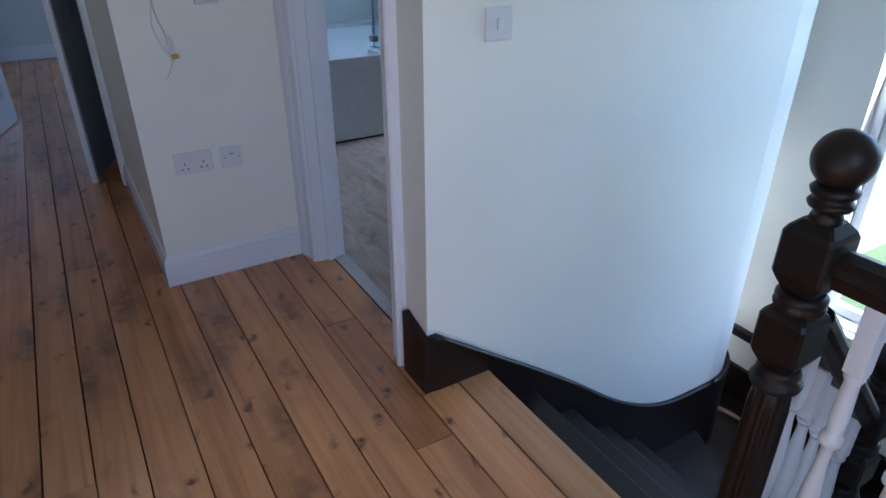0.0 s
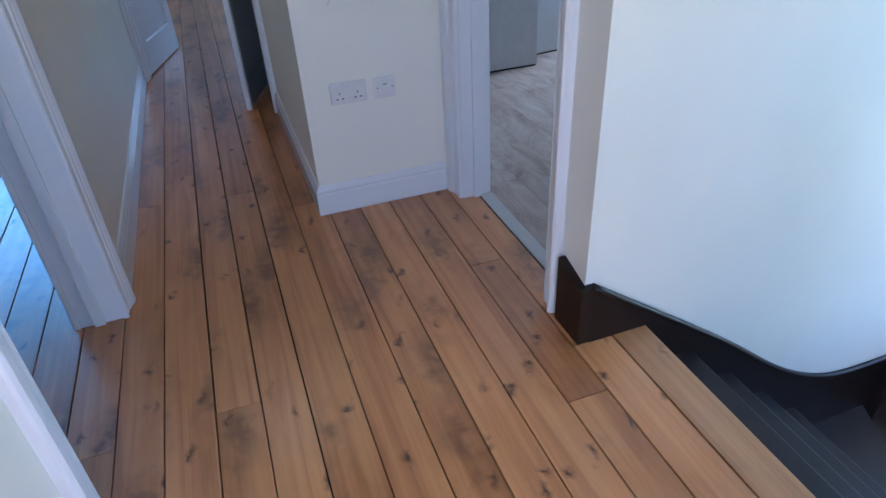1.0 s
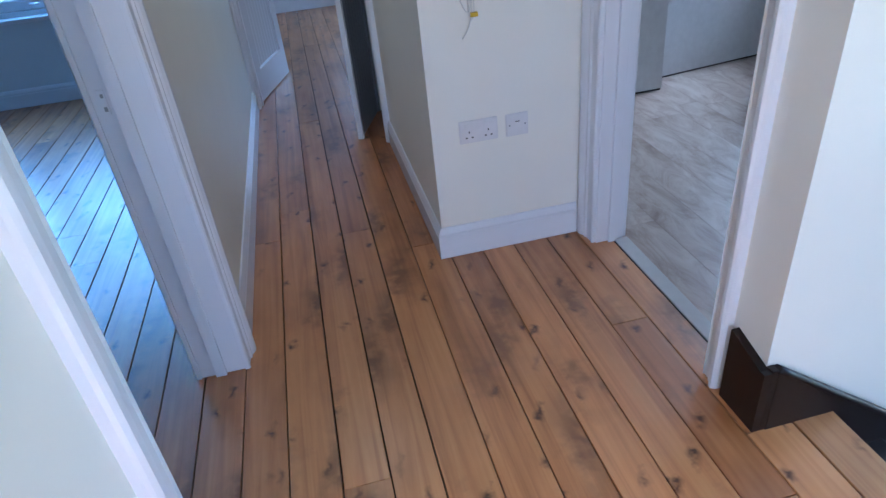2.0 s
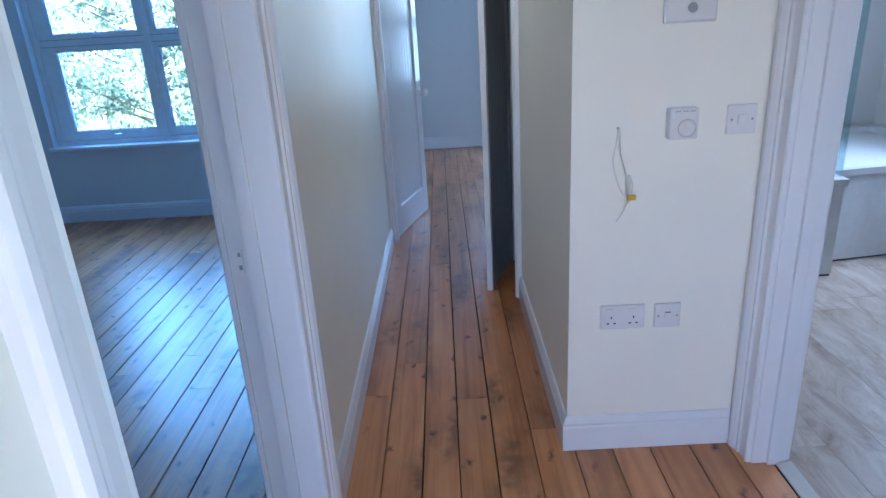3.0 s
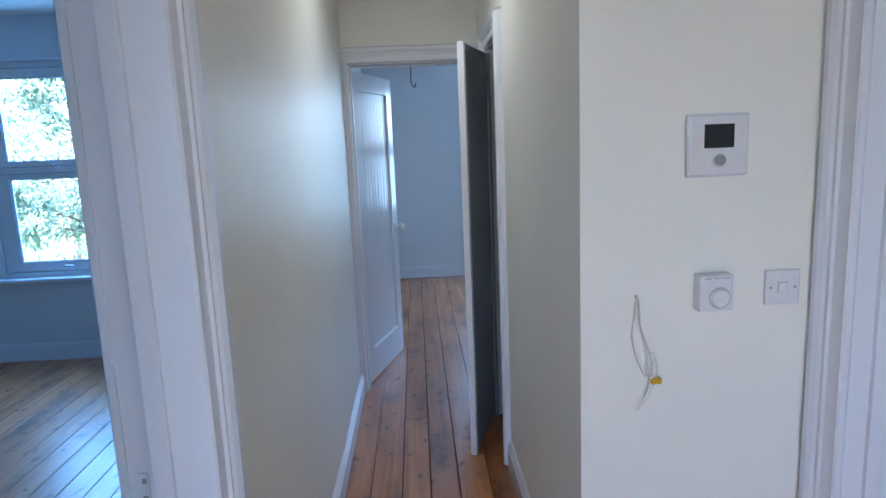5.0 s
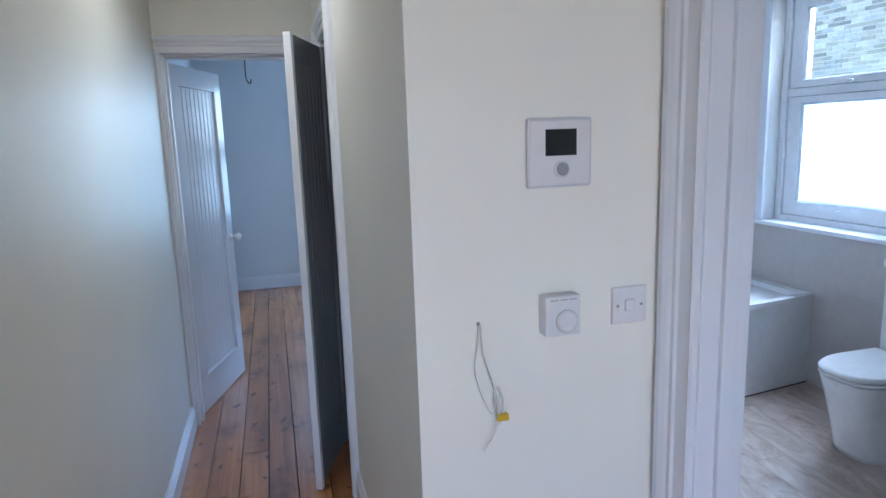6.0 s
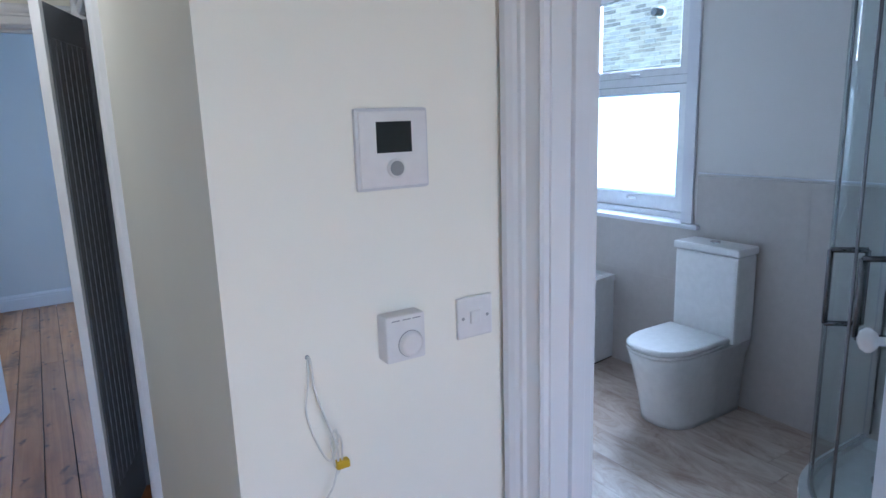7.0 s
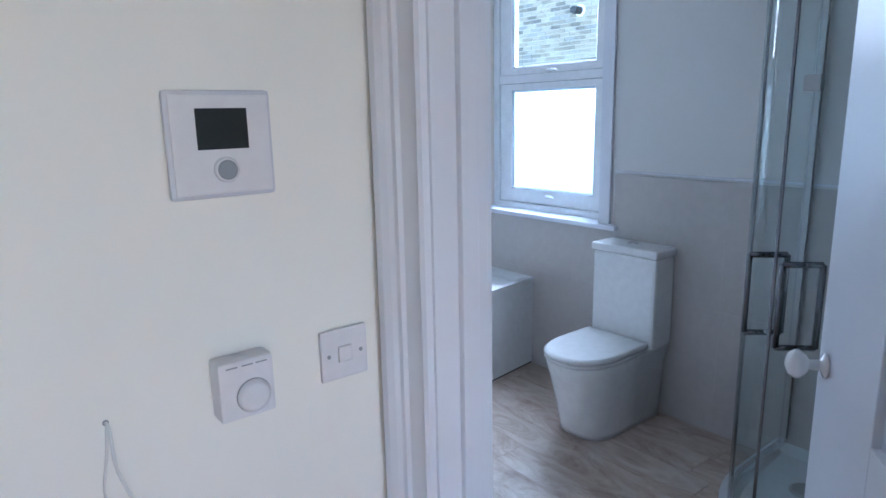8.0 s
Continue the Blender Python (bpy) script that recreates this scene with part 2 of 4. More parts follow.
def lathe(bm, rows, seg=24, m=None, ripple=None):
    """Rings of (radius, height), joined and closed. ripple: (low, high, count, depth) flutes a stretch."""
    m = m or Matrix()
    rings = []
    for r, z in rows:
        ring = []
        for k in range(seg):
            a = 2 * math.pi * k / seg
            q = r
            if ripple and ripple[0] <= z <= ripple[1]:
                q = r - ripple[3] * (0.5 + 0.5 * math.cos(a * ripple[2]))
            ring.append(bm.verts.new(m @ Vector((q * math.cos(a), q * math.sin(a), z))))
        rings.append(ring)
    for lo, hi in zip(rings, rings[1:]):
        for k in range(seg):
            f = bm.faces.new((lo[k], lo[(k + 1) % seg], hi[(k + 1) % seg], hi[k]))
            f.smooth = True
    bm.faces.new(rings[0][::-1])
    bm.faces.new(rings[-1])


def mould(bm, prof, a, b, side, out, ma=0.0, mb=0.0):
    """A profile of (along side, along out) run from a to b, its ends mitred by ma and mb."""
    a, b, side, out = Vector(a), Vector(b), Vector(side), Vector(out)
    d = (b - a).normalized()
    ends = [[bm.verts.new(p + side * u + out * v + d * (u * k)) for u, v in prof] for p, k in ((a, ma), (b, mb))]
    n = len(prof)
    for k in range(n):
        bm.faces.new((ends[0][k], ends[0][(k + 1) % n], ends[1][(k + 1) % n], ends[1][k]))
    bm.faces.new(ends[0][::-1])
    bm.faces.new(ends[1])
    bmesh.ops.recalc_face_normals(bm, faces=bm.faces[:])


def prism(bm, pts, z0, z1):
    lo = [bm.verts.new((x, y, z0)) for x, y in pts]
    hi = [bm.verts.new((x, y, z1)) for x, y in pts]
    n = len(pts)
    for k in range(n):
        bm.faces.new((lo[k], lo[(k + 1) % n], hi[(k + 1) % n], hi[k]))
    bm.faces.new(lo[::-1])
    bm.faces.new(hi)
    bmesh.ops.recalc_face_normals(bm, faces=bm.faces[:])


def tube(bm, pts, r, seg=8):
    """A bent round bar through points."""
    pts = [Vector(p) for p in pts]
    rings = []
    for k, p in enumerate(pts):
        d = (pts[min(k + 1, len(pts) - 1)] - pts[max(k - 1, 0)]).normalized()
        q = d.to_track_quat("Z", "Y").to_matrix()
        rings.append([bm.verts.new(p + q @ Vector((r * math.cos(6.28319 * j / seg), r * math.sin(6.28319 * j / seg), 0))) for j in range(seg)])
    for lo, hi in zip(rings, rings[1:]):
        for j in range(seg):
            bm.faces.new((lo[j], lo[(j + 1) % seg], hi[(j + 1) % seg], hi[j])).smooth = True
    bm.faces.new(rings[0][::-1])
    bm.faces.new(rings[-1])


def mesh_of(name, bm, material):
    me = bpy.data.meshes.new(name)
    bm.to_mesh(me)
    bm.free()
    me.materials.append(material)
    return me


def part(name, bm, material, parent=None, label=""):
    ob = new(name, mesh_of(name, bm, material))
    ob.parent = parent
    return tagged(ob, label=label)


def thing(name, m, label, category, group="", kind=""):
    ob = new(name)
    ob.empty_display_size = 0.1
    ob.matrix_world = m
    return tagged(ob, label, category, group, kind)


def one(build, *args, **kw):
    """A fresh bmesh with one form in it."""
    bm = bmesh.new()
    build(bm, *args, **kw)
    return bm


def structure(name, boxes, material, label, category):
    bm = bmesh.new()
    for b in boxes:
        bx(bm, *b)
    return tagged(part(name, bm, material), label, category, kind="structure")


# ---- walls, floors' bases and ceilings ----
H = 2.5
T_L, X_L = -0.56, -0.42        # left wall: bedroom face, landing face
X_C, Y_S = 0.36, 2.75          # cupboard block: corridor face, landing face
X_D, X_DB = 0.955, 1.07        # bathroom door wall
Y_F, Y_FB = 5.02, 5.14         # wall at the corridor's end
Y_W = 1.632                    # stair wall
X_E = 3.10                     # stair window wall
X_T = 3.105                    # bathroom outer wall
HD = 1.965                     # door head

structure("wall_landing_left", [(T_L, -1.3, 0, X_L, 1.465, H), (T_L, 2.362, 0, X_L, Y_FB, H), (T_L, 1.465, HD + 0.03, X_L, 2.362, H)],
          CREAM_SATIN, "cream satin painted wall along the landing and corridor", "wall")
structure("wall_socket_end", [(X_C, Y_S, 0, X_D, Y_S + 0.1, H)], CREAM, "cream painted end wall with sockets and heating controls", "wall")
structure("wall_cupboard", [(X_C, Y_S + 0.1, 0, X_C + 0.1, 4.11, H), (X_C, 4.62, 0, X_C + 0.1, Y_F, H), (X_C, 4.11, HD + 0.03, X_C + 0.1, 4.62, H)],
          CREAM, "cream painted corridor wall with a cupboard door", "wall")
structure("wall_bathroom_door", [(X_D, Y_W, 0, X_DB, 1.81, H), (X_D, 2.65, 0, X_DB, 5.5, H), (X_D, 1.81, HD + 0.03, X_DB, 2.65, H)],
          CREAM, "cream painted wall with the bathroom doorway", "wall")
structure("wall_corridor_end", [(T_L, Y_F, 0, -0.415, Y_FB, H), (0.335, Y_F, 0, X_D, Y_FB, H), (-0.415, Y_F, HD + 0.03, 0.335, Y_FB, H)],
          CREAM, "cream painted wall with a doorway at the corridor's end", "wall")
bm = bmesh.new()
R, X_K, Y_K = 0.35, 2.53, 2.005      # the wall's convex turn and the recess behind it
arc = [(X_K + R * math.sin(a), Y_W + R - R * math.cos(a)) for a in np.linspace(0, math.pi / 2, 19)]
prism(bm, [(X_DB, Y_W)] + arc + [(X_T, Y_K), (X_T, 2.05), (2.15, 2.05), (2.15, Y_W + 0.12), (X_DB, Y_W + 0.12)], -2.6, H)
for f in bm.faces:
    if abs(f.normal.z) < 0.1 and f.calc_center_median().x > X_K - 0.01 and f.calc_center_median().x < X_K + R and f.calc_center_median().y < Y_K:
        f.smooth = True
tagged(part("wall_stair_side", bm, CREAM), "cream painted stair wall with a sweeping rounded corner", "wall", kind="structure")
structure("wall_stair_window", [(X_E, 1.57, -2.6, X_E + 0.2, Y_K, H), (X_E, -1.3, -2.6, X_E + 0.2, 0.05, H),
                                (X_E, 0.05, -2.6, X_E + 0.2, 1.57, -0.42), (X_E, 0.05, 2.0, X_E + 0.2, 1.57, H)],
          CREAM, "cream painted outer wall with the stair window", "wall")
# the opening is cut for the added window and its fill lamp
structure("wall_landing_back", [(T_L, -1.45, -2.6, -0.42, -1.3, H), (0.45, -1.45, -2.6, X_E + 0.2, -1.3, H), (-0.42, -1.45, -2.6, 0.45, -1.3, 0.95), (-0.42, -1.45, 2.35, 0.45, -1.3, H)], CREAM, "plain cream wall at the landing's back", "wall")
structure("wall_stairwell_low", [(1.0, -1.3, -2.6, 1.12, 0.66, -0.22), (0.9, Y_W, -2.6, X_DB, Y_W + 0.12, -0.05), (0.9, 0.66, -2.6, 1.02, Y_W, -0.22)],
          CREAM, "cream painted wall beneath the landing edge", "wall")
structure("floor_lower_hall", [(1.02, -1.3, -2.7, X_E + 0.2, Y_K, -2.6)], PINE, "bare boards in the hall below", "floor")
# bathroom
structure("wall_bathroom_south", [(X_E + 0.2, Y_K, 0, X_T + 0.3, Y_K + 0.1, H), (2.15, 2.051, 0, X_T, 2.062, H)], GREY, "pale grey bathroom wall behind the shower", "wall")
structure("wall_bathroom_window", [(X_T, 2.105, 0, X_T + 0.3, 3.945, H), (X_T, 4.855, 0, X_T + 0.3, 5.6, H),
                                   (X_T, 3.945, 0, X_T + 0.3, 4.855, 0.905), (X_T, 3.945, 2.32, X_T + 0.3, 4.855, H)],
          GREY, "pale grey painted bathroom wall with a window", "wall")
structure("wall_bathroom_north", [(X_D, 5.5, 0, X_T, 5.6, H)], GREY, "pale grey bathroom wall behind the bath", "wall")
structure("wall_bathroom_lining", [(X_DB, 2.74, 0, X_DB + 0.012, 5.5, H), (X_DB, Y_W + 0.12, 0, X_DB + 0.012, 1.775, H)], GREY, "pale grey bathroom side of the door wall", "wall")
# bedroom
structure("wall_bedroom_window", [(-4.7, 6.02, -0.2, -3.185, 6.3, H), (-1.4, 6.02, -0.2, T_L, 6.3, H), (-3.185, 6.02, -0.2, -1.4, 6.3, 0.60), (-3.185, 6.02, 2.2, -1.4, 6.3, H)],
          COOL, "pale bedroom wall round a white casement window", "wall")
structure("wall_bedroom_west", [(-4.85, 0.2, -0.2, -4.7, 6.3, H)], COOL, "pale bedroom side wall", "wall")
structure("wall_bedroom_south", [(-4.7, 0.08, -0.2, T_L, 0.2, H)], COOL, "pale bedroom back wall", "wall")
structure("wall_bedroom_east", [(T_L - 0.012, 0.2, 0, T_L, 1.38, H), (T_L - 0.012, 2.5, 0, T_L, 6.02, H), (T_L - 0.012, 1.38, 2.1, T_L, 2.5, H)], COOL, "pale bedroom side of the landing wall", "wall")
# back room
structure("wall_back_room_window", [(-0.56, 8.3, -0.2, 0.5, 8.58, H), (2.0, 8.3, -0.2, 3.1, 8.58, H), (0.5, 8.3, -0.2, 2.0, 8.58, 0.60), (0.5, 8.3, 2.2, 2.0, 8.58, H)],
          COOL, "pale far wall of the back room", "wall")
structure("wall_back_room_west", [(-0.68, Y_FB, -0.2, -0.56, 8.58, H)], COOL, "pale side wall of the back room", "wall")
structure("wall_back_room_east", [(3.0, 5.6, -0.2, 3.1, 8.3, H), (X_D, 5.6, 0, 3.0, 5.7, H), (X_D - 0.1, Y_FB, 0, X_D, 5.7, H)], COOL, "pale side walls of the back room", "wall")
# ceilings
structure("ceiling_landing", [(T_L, -1.45, H, X_E + 0.2, Y_W, H + 0.1), (T_L, Y_W, H, X_D, Y_F, H + 0.1), (2.3, Y_W, H + 0.004, X_E + 0.2, Y_K + 0.05, H + 0.1)], CEIL, "white painted landing ceiling", "ceiling")
structure("ceiling_bathroom", [(X_D, Y_W, H, X_T + 0.3, 5.6, H + 0.1)], CEIL, "white painted bathroom ceiling", "ceiling")
structure("ceiling_bedroom", [(-4.85, 0.08, H, T_L, 6.3, H + 0.1)], CEIL, "white painted bedroom ceiling", "ceiling")
structure("ceiling_back_room", [(-0.68, Y_F, H, X_D, 5.6, H + 0.1), (-0.68, 5.6, H, 3.1, 8.58, H + 0.1)], CEIL, "white painted back room ceiling", "ceiling")
structure("wall_cupboard_inside", [(X_C + 0.1, 3.6, 0, X_D, 3.7, H)], CREAM, "plain partition inside the cupboard", "wall")

floor = structure("floor", [(-4.7, 0.2, -0.2, T_L, 6.02, -0.024), (T_L, -1.3, -0.2, 1.0, Y_S, -0.024), (1.0, -1.3, -0.2, 1.12, 1.64, -0.024),
                            (T_L, Y_S, -0.2, X_D, 8.3, -0.024), (X_D, 5.6, -0.2, 3.0, 8.3, -0.024)],
                  GAP, "sanded pine floorboards with dark gaps and knots", "floor")
bath_floor = structure("floor_bathroom", [(1.045, Y_W + 0.12, -0.2, 2.15, 5.5, -0.004), (2.15, 2.05, -0.2, X_T, 5.5, -0.004)], GAP, "streaked grey-brown wood-look bathroom floor", "floor")

# ---- door frames, baseboards ----
ARCH = [(0, 0), (0, 0.013), (0.006, 0.018), (0.013, 0.014), (0.05, 0.016), (0.056, 0.022), (0.068, 0.021), (0.076, 0.027), (0.09, 0.033), (0.106, 0.033), (0.116, 0.026), (0.12, 0.018), (0.12, 0)]
SKIRT = [(0, 0), (0.018, 0), (0.018, 0.092), (0.014, 0.1), (0.016, 0.108), (0.011, 0.12), (0.006, 0.13), (0, 0.132)]


def door_frame(name, m, w, t, label, legs=(1.0, 1.0), back=True):
    """A lined opening: x from 0 to w, y from 0 (front) to t, with mouldings front and back. legs: how wide each front moulding is."""
    f = thing(name, m, label, "door frame", kind="structure")
    a, z = 0.03, HD
    part("jamb", one(bx, -a, 0, 0, 0, t, z, 0.002), WHITE, f)
    part("jamb", one(bx, w, 0, 0, w + a, t, z, 0.002), WHITE, f)
    part("head", one(bx, -a, 0, z, w + a, t, z + a, 0.002), WHITE, f)
    s0, s1 = t * 0.42, t * 0.42 + 0.035
    part("door_stop", one(bx, 0, s0, 0, 0.013, s1, z, 0.002), WHITE, f)
    part("door_stop", one(bx, w - 0.013, s0, 0, w, s1, z, 0.002), WHITE, f)
    part("door_stop", one(bx, 0.013, s0, z - 0.013, w - 0.013, s1, z, 0.002), WHITE, f)
    for y, out in ((0, -1), (t, 1)) if back else ((0, -1),):
        for x, side, k in ((0.006, -1, legs[0]), (w - 0.006, 1, legs[1])):
            if k > 0:
                prof = [(u * k, v) for u, v in ARCH]
                part("architrave", one(mould, prof, (x if side > 0 else x - 0.012, y, 0.001), (x if side > 0 else x - 0.012, y, z + 0.006), (side, 0, 0), (0, out, 0), 0, 0.75 / max(k, 0.75) if k < 1 else 0.75), WHITE, f)
        prof = [(u * 0.75, v) for u, v in ARCH]
        part("architrave", one(mould, prof, (-0.006, y, z + 0.006), (w + 0.006, y, z + 0.006), (0, 0, 1), (0, out, 0), -1.3 * legs[0], 1.3 * legs[1]), WHITE, f)
    return f


frame_bed = door_frame("door_frame_bedroom", pose(X_L, 1.495, 0, 0, 0, 90), 0.837, 0.14, "white gloss painted moulded door frame with empty latch holes", legs=(0.875, 1.0))
frame_bath = door_frame("door_frame_bathroom", pose(X_D, 2.62, 0, 0, 0, -90), 0.78, 0.115, "white gloss painted moulded door frame to the bathroom", legs=(1.0, 0.6))
frame_far = door_frame("door_frame_back_room", pose(-0.385, Y_F, 0), 0.69, 0.12, "white painted moulded door frame at the corridor's end", legs=(0.3, 1.0))
frame_cup = door_frame("door_frame_cupboard", pose(X_C, 4.59, 0, 0, 0, -90), 0.45, 0.1, "white painted cupboard door frame", back=False)
# latch holes in the bedroom jamb
bm = bmesh.new()
bx(bm, 0.8335, 0.105, 0.90, 0.8375, 0.125, 0.965, 0.001)
plate = part("strike_plate", bm, WHITE, frame_bed, "painted strike plate")
part("latch_hole", one(bx, 0.8325, 0.109, 0.91, 0.8335, 0.117, 0.922), PLASTIC_GREY, plate)
part("latch_hole", one(bx, 0.8325, 0.109, 0.945, 0.8335, 0.116, 0.955), PLASTIC_GREY, plate)
bm = one(bx, -0.0005, 0.07, 1.03, 0.0035, 0.09, 1.09, 0.001)
part("strike_plate", bm, WHITE, frame_bath, "painted strike plate")
bm = one(bx, 0.452, -0.024, 1.12, 0.475, -0.0, 1.2, 0.002)
part("latch_keep", bm, WHITE, frame_cup, "painted latch keep")


def baseboard(name, a, b, out, label="white gloss baseboard with a moulded top", ma=0.0, mb=0.0):
    bm = bmesh.new()
    a, b = Vector(a), Vector(b)
    d = (b - a).normalized()
    o = Vector(out)
    ends = [[bm.verts.new(p + o * u + Vector((0, 0, v + 0.001)) + d * (u * k)) for u, v in SKIRT] for p, k in ((a, ma), (b, mb))]
    n = len(SKIRT)
    for k in range(n):
        bm.faces.new((ends[0][k], ends[0][(k + 1) % n], ends[1][(k + 1) % n], ends[1][k]))
    bm.faces.new(ends[0][::-1])
    bm.faces.new(ends[1])
    bmesh.ops.recalc_face_normals(bm, faces=bm.faces[:])
    return tagged(part(name, bm, GLOSS), label, "baseboard", kind="structure")


baseboard("baseboard_socket_end", (X_C, Y_S, 0), (X_D - 0.034, Y_S, 0), (0, -1, 0), ma=-1.0)
baseboard("baseboard_cupboard", (X_C, Y_S, 0), (X_C, 4.02, 0), (-1, 0, 0), ma=-1.0)
baseboard("baseboard_left", (X_L, 2.457, 0), (X_L, 5.015, 0), (1, 0, 0))
baseboard("baseboard_left_near", (X_L, -1.28, 0), (X_L, 1.38, 0), (1, 0, 0))
baseboard("baseboard_bedroom_window", (-4.7, 6.02, 0), (T_L - 0.012, 6.02, 0), (0, -1, 0))
baseboard("baseboard_bedroom_west", (-4.7, 0.2, 0), (-4.7, 6.0, 0), (1, 0, 0))
baseboard("baseboard_back_room", (-0.56, 8.3, 0), (3.0, 8.3, 0), (0, -1, 0))
baseboard("baseboard_back_room_west", (-0.56, 5.3, 0), (-0.56, 8.28, 0), (1, 0, 0))

# ---- doors ----


def boarded_door(name, m, w, h, t, label, mid=True, knobs=(), boards=None, wide=0.095, kz=0.93, coat=WHITE):
    """A framed and boarded door, hinged at x = 0, y from 0 to t."""
    d = thing(name, m, label, "door")
    st = wide if w > 0.5 else 0.03
    z = 0.008
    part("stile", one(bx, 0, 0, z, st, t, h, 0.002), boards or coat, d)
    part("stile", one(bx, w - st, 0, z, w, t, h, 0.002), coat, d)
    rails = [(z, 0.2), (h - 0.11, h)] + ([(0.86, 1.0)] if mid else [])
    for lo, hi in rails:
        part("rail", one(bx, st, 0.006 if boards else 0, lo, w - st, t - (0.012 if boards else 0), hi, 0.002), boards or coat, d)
    if not mid and w > 0.5:
        part("weather_ledge", one(bx, st, -0.006, 0.2, w - st, t + 0.006, 0.216, 0.007), GLOSS, d, "rounded ledge over the bottom rail")
    n = max(3, round((w - 2 * st) / (0.055 if not mid or w < 0.5 else 0.085)))
    bw = (w - 2 * st) / n
    for k in range(n):
        x = st + k * bw
        bm = bmesh.new()
        prism(bm, [(x + 0.0005, 0.0165), (x + 0.006, 0.013), (x + bw - 0.006, 0.013), (x + bw - 0.0005, 0.0165),
                   (x + bw - 0.0005, t - 0.0165), (x + bw - 0.006, t - 0.013), (x + 0.006, t - 0.013), (x + 0.0005, t - 0.0165)], 0.012 if boards else 0.19, h - 0.004 if boards else h - 0.1)
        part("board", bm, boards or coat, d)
    for side in knobs:
        y = -0.001 if side < 0 else t + 0.001
        turn = Matrix.Translation((w - 0.05, y, kz)) @ Matrix.Rotation(radians(90 if side < 0 else -90), 4, "X")
        k = part("door_knob", one(lathe, [(0.024, 0), (0.024, 0.004), (0.011, 0.009), (0.010, 0.03), (0.02, 0.036), (0.028, 0.047), (0.028, 0.055), (0.02, 0.066), (0.006, 0.071)], 20, turn), CHINA, d, "white china knob")
    return d


ang = math.degrees(math.atan2(0.66, 0.2))
boarded_door("boarded_door", pose(-0.375, 5.145, 0, 0, 0, ang), 0.685, 1.945, 0.036, "white boarded door standing open into the back room", mid=False, knobs=(-1, 1), coat=GLOSS)
# cupboard leaf: hinged at the far jamb, ajar into the corridor; boards coloured as if in shade
a2 = math.degrees(math.atan2(4.136 - 4.585, 0.178 - 0.345))
boarded_door("cupboard_door", pose(0.345, 4.585, 0, 0, 0, a2), 0.479, 1.945, 0.03, "white grooved cupboard door standing ajar in the corridor", mid=False, boards=WHITE_SHADED)
# bathroom leaf
boarded_door("bathroom_door", pose(1.09, 1.86, 0, 0, 0, 35), 0.755, 1.945, 0.036, "white bathroom door with china knob standing half open", knobs=(1, -1), wide=0.3, kz=1.035)

# ---- windows ----


